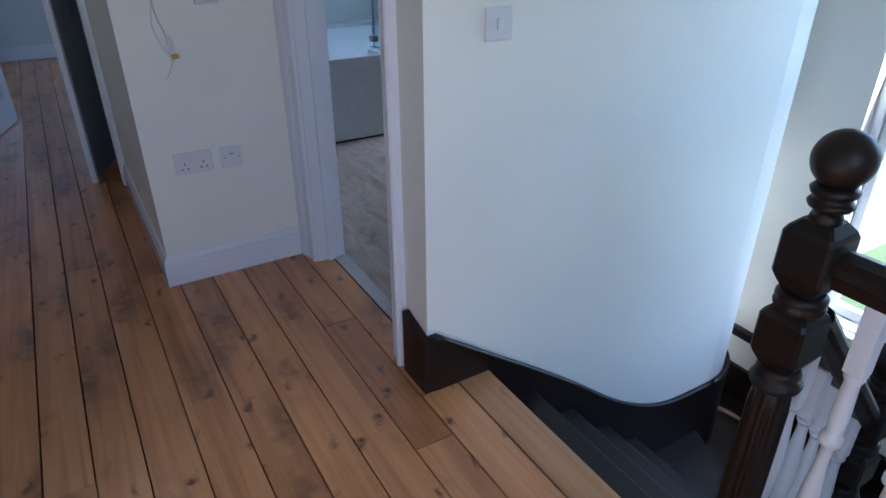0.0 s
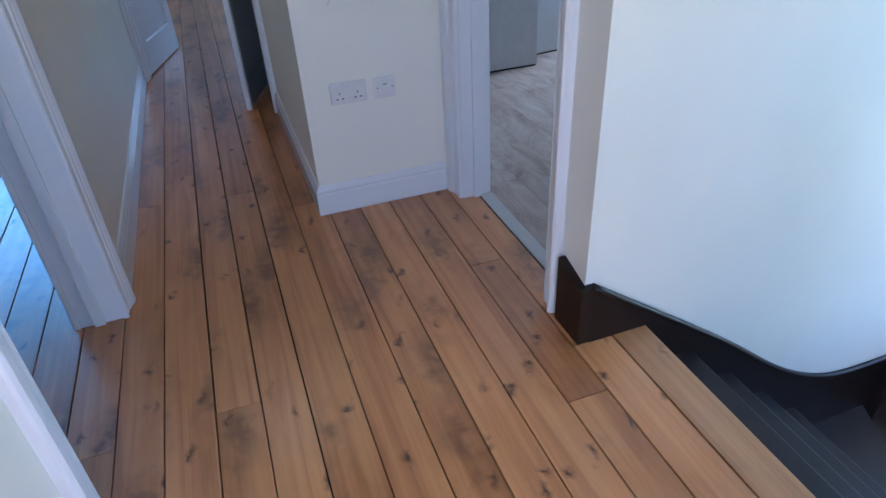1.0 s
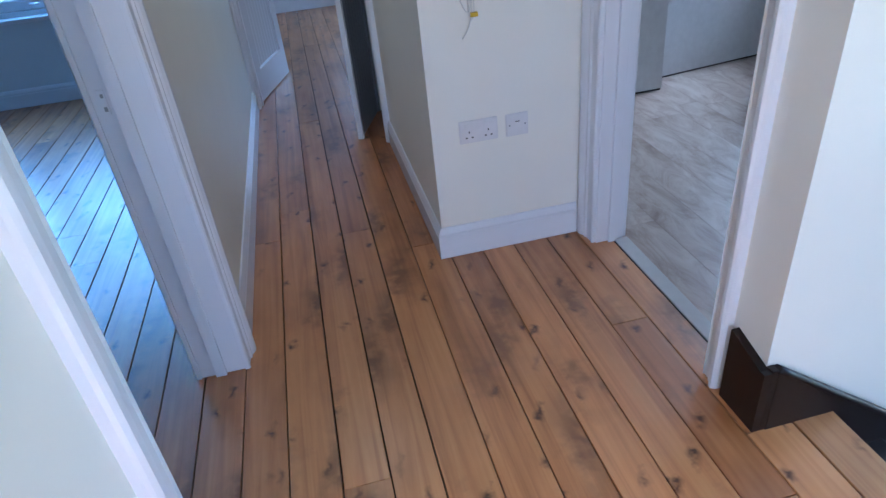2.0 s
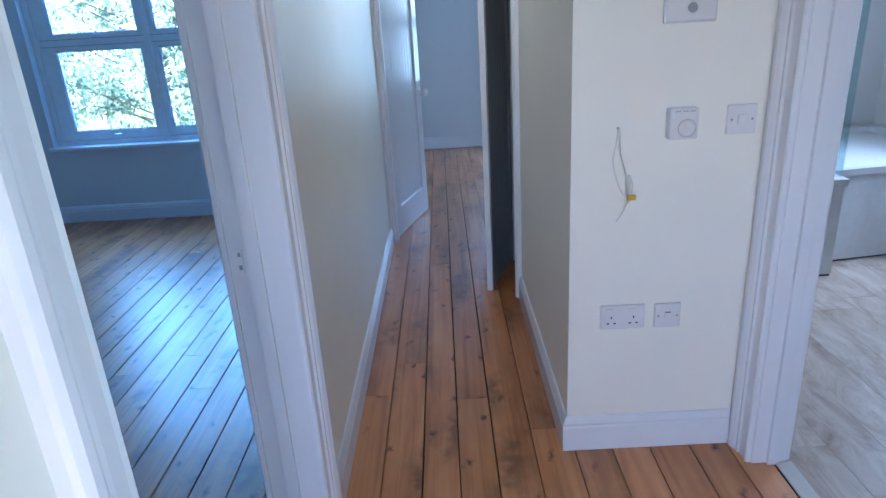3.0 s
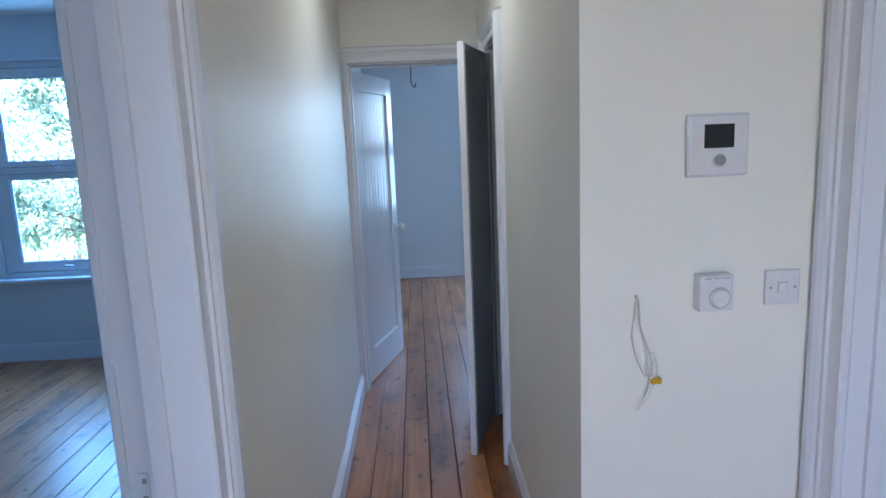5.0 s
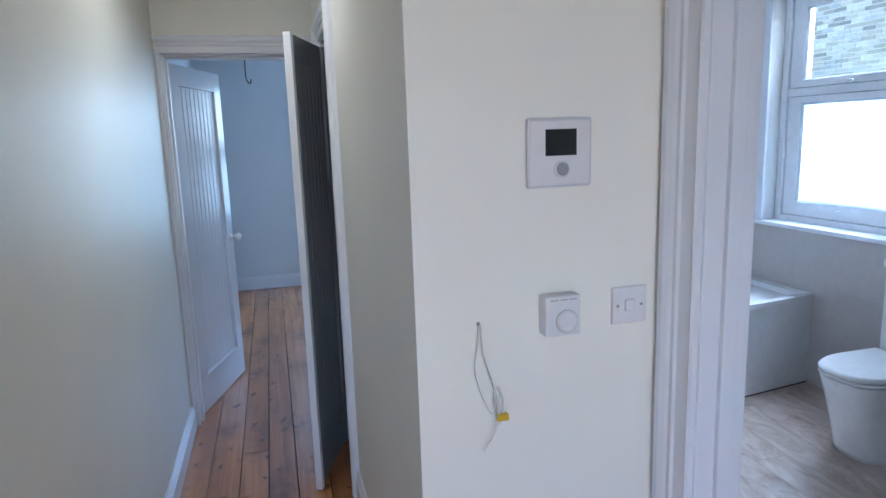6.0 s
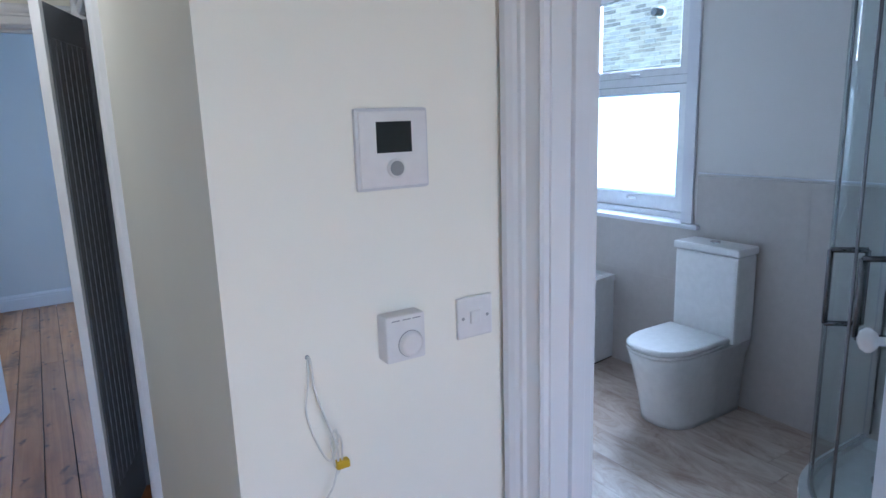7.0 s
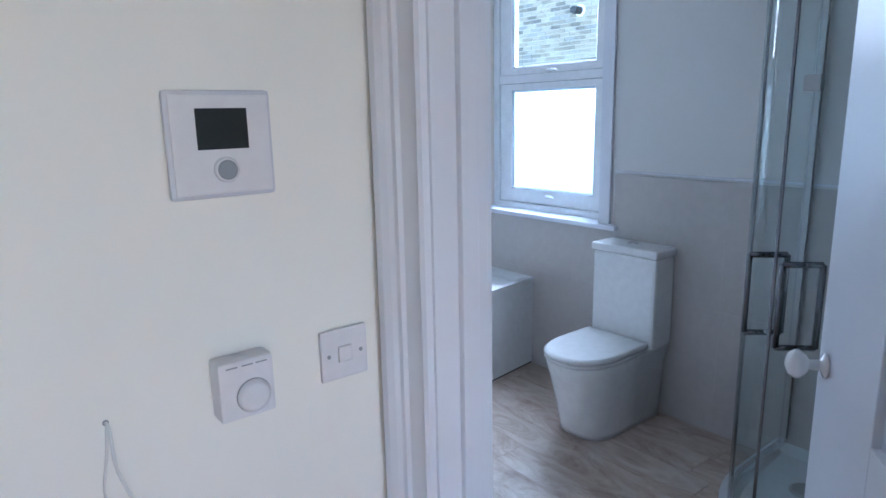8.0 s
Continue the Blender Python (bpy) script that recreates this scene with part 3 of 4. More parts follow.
def casement(name, m, cols, rows, zs, label, d=0.07, pane_mats=None, lower_handles=()):
    """A window: cols and rows are (low, high) of each glass along x and z; zs the frame's (x0, x1, z0, z1)."""
    w = thing(name, m, label, "window", kind="structure")
    x0, x1, z0, z1 = zs
    fw = 0.045
    part("window_frame", one(bx, x0, 0, z0, x0 + fw, d, z1, 0.004), UPVC, w)
    part("window_frame", one(bx, x1 - fw, 0, z0, x1, d, z1, 0.004), UPVC, w)
    part("window_frame", one(bx, x0 + fw, 0, z0, x1 - fw, d, z0 + fw, 0.004), UPVC, w)
    part("window_frame", one(bx, x0 + fw, 0, z1 - fw, x1 - fw, d, z1, 0.004), UPVC, w)
    for a, b in zip(cols, cols[1:]):
        part("mullion", one(bx, (a[1] + b[0]) / 2 - 0.024, 0.003, z0 + fw, (a[1] + b[0]) / 2 + 0.024, d - 0.003, z1 - fw, 0.004), UPVC, w)
    for a, b in zip(rows, rows[1:]):
        part("transom", one(bx, x0 + fw, 0.006, (a[1] + b[0]) / 2 - 0.024, x1 - fw, d - 0.006, (a[1] + b[0]) / 2 + 0.024, 0.004), UPVC, w)
    for i, c in enumerate(cols):
        for j, r in enumerate(rows):
            left = x0 + fw if i == 0 else (cols[i - 1][1] + c[0]) / 2 + 0.024
            right = x1 - fw if i == len(cols) - 1 else (c[1] + cols[i + 1][0]) / 2 - 0.024
            low = z0 + fw if j == 0 else (rows[j - 1][1] + r[0]) / 2 + 0.024
            high = z1 - fw if j == len(rows) - 1 else (r[1] + rows[j + 1][0]) / 2 - 0.024
            g = 0.0025
            bm = bmesh.new()
            bx(bm, left + g, 0.016, low + g, c[0], d - 0.01, high - g, 0.003)
            bx(bm, c[1], 0.016, low + g, right - g, d - 0.01, high - g, 0.003)
            bx(bm, c[0] - 0.002, 0.016, low + g, c[1] + 0.002, d - 0.01, r[0], 0.003)
            bx(bm, c[0] - 0.002, 0.016, r[1], c[1] + 0.002, d - 0.01, high - g, 0.003)
            sash = part("sash", bm, UPVC, w)
            bm = bmesh.new()
            bx(bm, left, 0.03, low, right, 0.034, low + g * 2), bx(bm, left, 0.03, high - g * 2, right, 0.034, high)
            bx(bm, left, 0.03, low, left + g * 2, 0.034, high), bx(bm, right - g * 2, 0.03, low, right, 0.034, high)
            part("seal", bm, SLOT, sash, "dark rubber seal")
            bm = bmesh.new()
            b2 = 0.013
            for p, q, sd in (((c[0], 0, r[0]), (c[1], 0, r[0]), (0, 0, 1)), ((c[0], 0, r[1]), (c[1], 0, r[1]), (0, 0, -1)),
                             ((c[0], 0, r[0]), (c[0], 0, r[1]), (1, 0, 0)), ((c[1], 0, r[0]), (c[1], 0, r[1]), (-1, 0, 0))):
                mould(bm, [(0, 0.019), (0.003, 0.019), (b2, d * 0.5 - 0.005), (b2, d * 0.5 - 0.003), (0, d * 0.5 - 0.003)], p, q, sd, (0, 1, 0), 1.0, -1.0)
            part("glazing_bead", bm, UPVC_SHADE, sash, "grey glazing bead")
            pane = part("pane", one(bx, c[0] - 0.004, d * 0.5 - 0.003, r[0] - 0.004, c[1] + 0.004, d * 0.5 + 0.003, r[1] + 0.004), (pane_mats or {}).get(j, GLASS), sash)
            pane.visible_shadow = False
            bm = bmesh.new()
            xm = (c[0] + c[1]) / 2
            bx(bm, xm - 0.022, 0.002, r[0] - 0.034, xm + 0.022, 0.013, r[0] - 0.016, 0.003)
            bx(bm, xm - 0.012, -0.018, r[0] - 0.03, xm + 0.06, -0.006, r[0] - 0.02, 0.004)
            bx(bm, xm - 0.012, -0.016, r[0] - 0.03, xm + 0.0, 0.004, r[0] - 0.02)
            part("handle", bm, CHROME, sash, "chrome window handle")
    return w


bed_rows = [(0.732, 1.368), (1.484, 2.09)]
win = casement("window_bedroom", pose(0, 6.085, 0), [(-3.027, -2.35), (-2.218, -1.565)], bed_rows, (-3.185, -1.4, 0.62, 2.2), "white casement window with four panes looking onto trees")
tagged(part("window_sill", one(bx, -3.22, 5.98, 0.602, -1.34, 6.09, 0.63, 0.006), WHITE), "white painted bedroom window sill", "window sill", kind="structure")
casement("window_back_room", pose(0, 8.365, 0), [(0.66, 1.18), (1.32, 1.84)], bed_rows, (0.5, 2.0, 0.62, 2.2), "white casement window of the back room")
casement("window_bathroom", pose(X_T + 0.085, 4.855, 0, 0, 0, -90), [(0.142, 0.778)], [(1.052, 1.65), (1.778, 2.2)], (0.0, 0.91, 0.925, 2.32),
         "white bathroom window, lower pane frosted", pane_mats={0: FROST})
bm = bmesh.new()
bx(bm, X_T - 0.04, 3.825, 0.908, X_T + 0.1, 4.97, 0.934, 0.006)
tagged(part("window_sill_bathroom", bm, WHITE), "white painted bathroom window sill", "window sill", kind="structure")
f = thing("window_trim", pose(0, 0, 0), "white moulded trim round the bathroom window", "window trim", kind="structure")
for y0, y1, z0, z1 in ((3.875, 3.945, 0.935, 2.32), (4.855, 4.925, 0.935, 2.32), (3.875, 4.925, 2.32, 2.39)):
    part("trim", one(bx, X_T - 0.018, y0, z0, X_T, y1, z1, 0.004), WHITE, f)
casement("window_stairs", pose(X_E + 0.06, 1.57, 0, 0, 0, -90), [(0.09, 0.72), (0.80, 1.43)], [(-0.32, 0.75), (0.88, 1.9)], (0.0, 1.52, -0.42, 2.0), "white stair window seen past the newel post")
# unseen window, added to let the landing's fill lamp in
casement("window_landing", pose(0.45, -1.33, 0, 0, 0, 180), [(0.07, 0.80)], [(1.03, 2.27)], (0.0, 0.87, 0.95, 2.35), "white window added unseen at the back of the landing")
tagged(part("stair_ledge", one(bx, X_E - 0.05, -0.2, -0.71, X_E - 0.0005, 1.95, -0.665, 0.008), DARK), "dark stained wooden ledge along the stair wall", "ledge", kind="structure")

# ---- controls on the socket wall ----
Y_P = Y_S - 0.0005


def screw(bm, x, z, y):
    cyl(bm, (x, y, z), (x, y - 0.0015, z), 0.0035, seg=10)


c = thing("heating_control_panel", pose(0.683, Y_P, 1.487), "white square heating control panel with dark screen", "control panel")
part("plate", one(bx, -0.074, -0.012, -0.073, 0.074, 0, 0.073, 0.006), PLASTIC_PALE, c, "pale grey surround")
face = part("face", one(bx, -0.068, -0.016, -0.067, 0.068, -0.011, 0.067, 0.002), PLASTIC, c)
part("screen", one(bx, -0.035, -0.0172, -0.006, 0.036, -0.0155, 0.049, 0.0005), SCREEN, c, "blank dark screen")
k = part("button", one(lathe, [(0.0175, 0), (0.0175, 0.004), (0.015, 0.006)], 24, Matrix.Translation((0.001, -0.0155, -0.034)) @ Matrix.Rotation(radians(90), 4, "X")), PLASTIC, c)
part("button_cap", one(lathe, [(0.0135, 0.0), (0.0135, 0.008), (0.011, 0.009)], 24, Matrix.Translation((0.001, -0.0155, -0.034)) @ Matrix.Rotation(radians(90), 4, "X")), PLASTIC_GREY, k, "round grey button")

c = thing("room_thermostat", pose(0.678, Y_P, 1.138), "white square room thermostat with a round dial", "thermostat")
part("housing", one(bx, -0.0415, -0.04, -0.045, 0.0415, 0, 0.045, 0.006), PLASTIC, c)
for x in (-0.03, -0.007, 0.014):
    part("vent_slot", one(bx, x, -0.0408, 0.0355, x + 0.017, -0.0398, 0.0375), PLASTIC_GREY, c, "dark vent slot")
part("dial", one(lathe, [(0.025, 0), (0.025, 0.004), (0.022, 0.006), (0.021, 0.0085), (0.018, 0.009)], 30, Matrix.Translation((0.008, -0.0395, -0.012)) @ Matrix.Rotation(radians(90), 4, "X")), PLASTIC, c)
part("dial_ring", one(lathe, [(0.0262, 0), (0.0262, 0.0012), (0.026, 0.0018)], 30, Matrix.Translation((0.008, -0.0396, -0.012)) @ Matrix.Rotation(radians(90), 4, "X")), PLASTIC_GREY, c, "grey ring")

c = thing("fused_switch", pose(0.857, Y_P, 1.137), "white single wall switch plate", "switch")
part("plate", one(bx, -0.0435, -0.009, -0.0435, 0.0435, 0, 0.0435, 0.004), PLASTIC, c)
part("rocker", one(bx, -0.013, -0.0125, -0.014, 0.013, -0.008, 0.014, 0.003), PLASTIC, c)
for x in (-0.03, 0.03):
    part("screw", one(screw, x, 0.0, -0.0085), PLASTIC_GREY, c)

c = thing("double_socket", pose(0.534, Y_P, 0.512), "white double wall socket with switches", "socket")
part("plate", one(bx, -0.073, -0.010, -0.043, 0.073, 0, 0.043, 0.005), PLASTIC, c)
for x in (-0.036, 0.036):
    part("rocker", one(bx, x - 0.017, -0.0135, 0.016, x + 0.005, -0.009, 0.032, 0.002), PLASTIC, c)
    for dx, dz, w, h in ((0, 0.0, 0.004, 0.008), (-0.011, -0.021, 0.0075, 0.005), (0.011, -0.021, 0.0075, 0.005)):
        part("pin_hole", one(bx, x + dx - w / 2, -0.0108, dz - h / 2, x + dx + w / 2, -0.0095, dz + h / 2), SLOT, c)
c = thing("fused_spur", pose(0.681, Y_P, 0.51), "white single fused outlet plate", "socket")
part("plate", one(bx, -0.043, -0.010, -0.043, 0.043, 0, 0.043, 0.005), PLASTIC, c)
part("fuse_holder", one(bx, -0.012, -0.0125, -0.012, 0.012, -0.009, 0.018, 0.002), PLASTIC, c)
part("slot", one(bx, -0.008, -0.0132, 0.012, 0.008, -0.0118, 0.015), SLOT, c)
for x in (-0.03, 0.03):
    part("screw", one(screw, x, 0.0, -0.0095), PLASTIC_GREY, c)

c = thing("cable_tail", pose(0.497, Y_P, 1.13), "loose pale cables hanging from the wall with a yellow connector", "cable")
part("cable_hole", one(cyl, (0, 0.0, 0), (0, -0.0012, 0), 0.004), PLASTIC_GREY, c)


def bend(pts, n=10):
    """A smooth line through points."""
    out = []
    p = [Vector(q) for q in pts]
    for k in range(len(p) - 1):
        a, b, c2, d = p[max(k - 1, 0)], p[k], p[k + 1], p[min(k + 2, len(p) - 1)]
        for j in range(n):
            t = j / n
            out.append(0.5 * ((2 * b) + (c2 - a) * t + (2 * a - 5 * b + 4 * c2 - d) * t * t + (3 * b - a - 3 * c2 + d) * t ** 3))
    return out + [p[-1]]


part("cable", one(tube, bend([(0.000, 0.000, 0.000), (0.001, -0.014, -0.005), (0.003, -0.020, -0.060), (0.019, -0.024, -0.120), (0.034, -0.030, -0.180), (0.023, -0.030, -0.240), (-0.001, -0.024, -0.282)]), 0.0022), CABLE, c)
part("cable", one(tube, bend([(0.001, 0.000, -0.002), (-0.005, -0.012, -0.036), (-0.014, -0.014, -0.096), (-0.001, -0.018, -0.156), (0.020, -0.022, -0.198), (0.036, -0.026, -0.168), (0.034, -0.028, -0.138), (0.023, -0.026, -0.156), (0.028, -0.028, -0.210)]), 0.002), CABLE, c)
part("cable", one(tube, bend([(0.031, -0.026, -0.138), (0.042, -0.030, -0.162), (0.039, -0.030, -0.210), (0.028, -0.028, -0.228)]), 0.002), CABLE, c)
part("connector", one(bx, 0.028, -0.038, -0.214, 0.054, -0.022, -0.199, 0.003), YELLOW, c, "small yellow connector")

c = thing("light_switch", pose(1.18, Y_W - 0.0005, 1.128), "white single light switch on the stair wall", "switch")
part("plate", one(bx, -0.0435, -0.009, -0.0435, 0.0435, 0, 0.0435, 0.004), PLASTIC, c)
part("rocker", one(bx, -0.008, -0.013, -0.015, 0.008, -0.008, 0.015, 0.003), PLASTIC, c)

# ---- stairs ----
RISE, GO = 0.185, 0.21
st = thing("staircase", pose(0, 0, 0), "dark stained winding staircase going down from the landing", "staircase")
XN, YI = 1.17, 0.76
for k in range(1, 5):
    x0 = XN + GO * (k - 1)
    part("tread", one(bx, x0 - 0.018, YI - 0.02, -RISE * k - 0.025, x0 + GO + 0.016, Y_W - 0.02, -RISE * k, 0.006), DARK, st)
for k in range(0, 5):
    x0 = XN + GO * k
    part("riser", one(bx, x0 - 0.02, YI - 0.02, -RISE * (k + 1), x0 - 0.002, Y_W - 0.02, -RISE * k - 0.026), DARK, st)
px, qx, zl = XN + 4 * GO, X_E - 0.002, -RISE * 5
part("winder", one(prism, [(px - 0.018, YI - 0.02), (2.05, YI - 0.02), (2.5, Y_W - 0.004), (px - 0.018, Y_W - 0.004)], zl - 0.028, zl), DARK, st)
part("riser", one(prism, [(2.02, YI - 0.02), (2.036, YI - 0.02), (2.486, Y_W - 0.004), (2.47, Y_W - 0.004)], zl - RISE, zl - 0.029), DARK, st)
part("winder", one(prism, [(2.0, YI - 0.02), (qx, YI - 0.02), (qx, Y_K - 0.002), (X_K + R + 0.004, Y_K - 0.002)] + [(x + 0.004, y - 0.004) for x, y in arc[::-1]] + [(2.45, Y_W - 0.004)], zl - RISE - 0.028, zl - RISE), DARK, st)
for k in range(5):
    y0 = YI - 0.02 - GO * k
    z = -RISE * (7 + k)
    part("tread", one(bx, px, y0 - GO - 0.01, z - 0.025, qx, y0 + 0.018, z, 0.006), DARK, st)
    part("riser", one(bx, px, y0 - 0.0, z, qx, y0 + 0.018, z + RISE - 0.031), DARK, st)


def string_board(bm, tops, depth, fixed, axis, thick):
    """A board whose top runs through (along, height), depth deep, against a wall."""
    v = []
    for s, z in tops:
        for q in (fixed, fixed - thick):
            for dz in (0, -depth):
                v.append(bm.verts.new((s, q, z + dz) if axis == "x" else (q, s, z + dz)))
    for k in range(len(tops) - 1):
        a, b = v[4 * k:4 * k + 4], v[4 * k + 4:4 * k + 8]
        for i, j in ((0, 1), (1, 3), (3, 2), (2, 0)):
            bm.faces.new((a[i], a[j], b[j], b[i]))
    for q in (v[:4], v[-4:]):
        bm.faces.new((q[0], q[1], q[3], q[2]))
    bmesh.ops.recalc_face_normals(bm, faces=bm.faces[:])


knots = [(0.972, 0.0, 0.205), (1.174, 0.0, 0.058), (1.40, 0.0, -0.105), (1.6, 0.0, -0.256), (1.8, 0.0, -0.42), (1.96, 0.0, -0.531), (2.12, 0.0, -0.61), (2.28, 0.0, -0.648), (X_K, 0.0, -0.655)]
tops = [(p.x, p.z) for p in bend(knots, 4)]
part("wall_string", one(string_board, tops, 0.46, Y_W - 0.001, "x", 0.026), DARK, st)
part("string_cap", one(tube, [(x, Y_W - 0.016, z + 0.004) for x, z in tops], 0.013), DARK, st, "rounded string moulding")
turn = [(X_K + (R + 0.001) * math.sin(a), Y_W + R - (R + 0.001) * math.cos(a)) for a in np.linspace(0, math.pi / 2, 19)]
wide = [(X_K + (R + 0.027) * math.sin(a), Y_W + R - (R + 0.027) * math.cos(a)) for a in np.linspace(0, math.pi / 2, 19)]
part("curved_string", one(prism, turn + wide[::-1], zl - RISE, -0.655), DARK, st)
part("string_cap", one(tube, [(x, y, -0.651) for x, y in [(X_K + (R + 0.016) * math.sin(a), Y_W + R - (R + 0.016) * math.cos(a)) for a in np.linspace(0, math.pi / 2, 19)]], 0.013), DARK, st, "rounded string moulding")
part("wall_string", one(bx, X_D - 0.024, Y_W - 0.026, 0.001, X_D - 0.0005, 1.752, 0.205), DARK, st)
bm = bmesh.new()
prof = [(Y_W - 0.026, 0.2), (1.752, 0.243), (1.752, 0.2)]
lo = [bm.verts.new((X_D - 0.024, y, z)) for y, z in prof]
hi = [bm.verts.new((X_D - 0.0005, y, z)) for y, z in prof]
for k in range(3):
    bm.faces.new((lo[k], lo[(k + 1) % 3], hi[(k + 1) % 3], hi[k]))
bm.faces.new(lo), bm.faces.new(hi)
bmesh.ops.recalc_face_normals(bm, faces=bm.faces[:])
part("string_end", bm, DARK, st)
part("wall_string", one(bx, X_D, Y_W - 0.026, 0.001, 0.975, Y_W - 0.001, 0.21), DARK, st)
part("wall_string", one(bx, X_E - 0.028, 0.74, zl - RISE - 0.3, X_E - 0.001, Y_K - 0.003, -0.91), DARK, st)
part("wall_string", one(string_board, [(0.74, -0.91), (-0.4, -1.91)], 0.5, X_E - 0.001, "y", 0.026), DARK, st)
part("inner_string", one(string_board, [(1.24, 0.12), (1.80, -0.42)], 0.36, 0.735, "x", 0.04), DARK, st)


def newel(name, x, y, base, top, label):
    """A turned newel post: ball, rings, square chamfered blocks and a fluted shaft. top is the ball's centre."""
    n = thing(name, pose(x, y, base), label, "newel post")
    h = top - base
    part("ball", one(bmesh.ops.create_uvsphere, u_segments=28, v_segments=16, radius=0.05, matrix=Matrix.Translation((0, 0, h))), DARK, n)
    for f in n.children[0].data.polygons:
        f.use_smooth = True
    part("neck", one(lathe, [(0.03, h - 0.118), (0.026, h - 0.1), (0.022, h - 0.09), (0.034, h - 0.084), (0.038, h - 0.077), (0.034, h - 0.071), (0.027, h - 0.068), (0.036, h - 0.06), (0.039, h - 0.052), (0.03, h - 0.042)], 24), DARK, n)

    def block(bm, z0, z1, half, lo=0.036, hi=0.026):
        """A square block that tapers to its turned neighbours."""
        e = 0.006
        rows = []
        for q, z in ((half * 0.62, z0), (half * 0.9, z0 + lo * 0.7), (half, z0 + lo), (half, z1 - hi), (half * 0.9, z1 - hi * 0.6), (half * 0.6, z1)):
            rows.append(([(q, -q + e), (q, q - e), (q - e, q), (-q + e, q), (-q, q - e), (-q, -q + e), (-q + e, -q), (q - e, -q)], z))
        rings = [[bm.verts.new((x, y, z)) for x, y in pts] for pts, z in rows]
        for a, b in zip(rings, rings[1:]):
            for k in range(8):
                bm.faces.new((a[k], a[(k + 1) % 8], b[(k + 1) % 8], b[k]))
        bm.faces.new(rings[0][::-1])
        bm.faces.new(rings[-1])
    part("upper_block", one(block, h - 0.25, h - 0.108, 0.046), DARK, n)
    part("middle_ring", one(lathe, [(0.036, h - 0.29), (0.044, h - 0.283), (0.046, h - 0.276), (0.04, h - 0.27), (0.045, h - 0.264), (0.045, h - 0.257), (0.037, h - 0.248)], 24), DARK, n)
    part("lower_block", one(block, h - 0.42, h - 0.28, 0.046), DARK, n)
    part("lower_ring", one(lathe, [(0.032, h - 0.47), (0.046, h - 0.462), (0.049, h - 0.452), (0.043, h - 0.444), (0.035, h - 0.438), (0.042, h - 0.43), (0.036, h - 0.415)], 24), DARK, n)
    part("fluted_shaft", one(lathe, [(0.034, 0.2), (0.046, 0.21), (0.046, 0.24), (0.043, 0.3), (0.04, h - 0.52), (0.036, h - 0.475), (0.033, h - 0.465)], 72, None, (0.25, h - 0.5, 12, 0.008)), DARK, n)
    part("foot_block", one(block, 0.0, 0.22, 0.046, 0.002), DARK, n)
    return n


newel("newel_post", 1.22, 0.71, -0.2, 1.034, "dark stained turned newel post with a ball top")
newel("newel_post", 1.765, 0.71, -0.95, 0.40, "dark stained turned newel post at the stair's turn")


def handrail(name, a, b, label):
    a, b = Vector(a), Vector(b)
    d = (b - a).normalized()
    s = Vector((d.y, -d.x, 0)).normalized()
    up = s.cross(d)
    prof = [(-0.022, -0.035), (0.022, -0.035), (0.026, -0.012), (0.034, -0.004), (0.034, 0.012), (0.024, 0.026), (0.0, 0.032), (-0.024, 0.026), (-0.034, 0.012), (-0.034, -0.004), (-0.026, -0.012)]
    bm = bmesh.new()
    mould(bm, prof, a, b, s, up)
    return tagged(part(name, bm, DARK), label, "handrail")


handrail("handrail", (1.222, 0.66, 0.855), (1.222, -1.3, 0.855), "dark stained moulded handrail along the landing edge")
handrail("handrail", (1.272, 0.703, 0.715), (1.72, 0.71, 0.25), "dark stained moulded handrail sloping down the stair")
tagged(part("landing_kerb", one(bx, 1.187, -1.3, 0.0, 1.257, 0.655, 0.05, 0.006), DARK), "dark wooden base rail under the balusters", "base rail", kind="structure")


def baluster(h):
    b = thing("baluster", pose(0, 0, 0), "white painted turned baluster", "baluster", "balusters of the stair")
    part("lower_square", one(bx, -0.017, -0.017, 0, 0.017, 0.017, 0.14, 0.002), WHITE, b)
    part("turning", one(lathe, [(0.012, 0.139), (0.019, 0.15), (0.012, 0.16), (0.016, 0.18), (0.021, 0.26), (0.019, 0.33), (0.012, 0.41), (0.011, 0.46), (0.02, 0.47), (0.02, 0.485), (0.012, 0.495), (0.017, 0.53), (0.0135, h - 0.16), (0.018, h - 0.15), (0.012, h - 0.139)], 18), WHITE, b)
    part("upper_square", one(bx, -0.017, -0.017, h - 0.14, 0.017, 0.017, h, 0.002), WHITE, b)
    return b


first = baluster(0.772)
first.matrix_world = pose(1.222, 0.585, 0.05)
for k in range(1, 15):
    copy_thing(first, pose(1.222, 0.585 - 0.115 * k, 0.05))
slope = baluster(0.60)
slope.matrix_world = pose(1.32, 0.71, 0.02)
for k in range(1, 5):
    copy_thing(slope, pose(1.32 + 0.085 * k, 0.71, 0.02 - 0.084 * k))

# ---- bathroom ----
def outline(x0, x1, y0, y1, r, n=10):
    """A plan with a straight back at x1 and a rounded front at x0."""
    c = (y0 + y1) / 2
    h = (y1 - y0) / 2
    pts = [(x1, y0)]
    for k in range(2 * n + 1):
        a = math.pi * k / (2 * n)
        pts.append((x0 + r - r * math.sin(a) ** 0.8, c - h * math.copysign(abs(math.cos(a)) ** 0.8, math.cos(a))))
    return pts + [(x1, y1)]


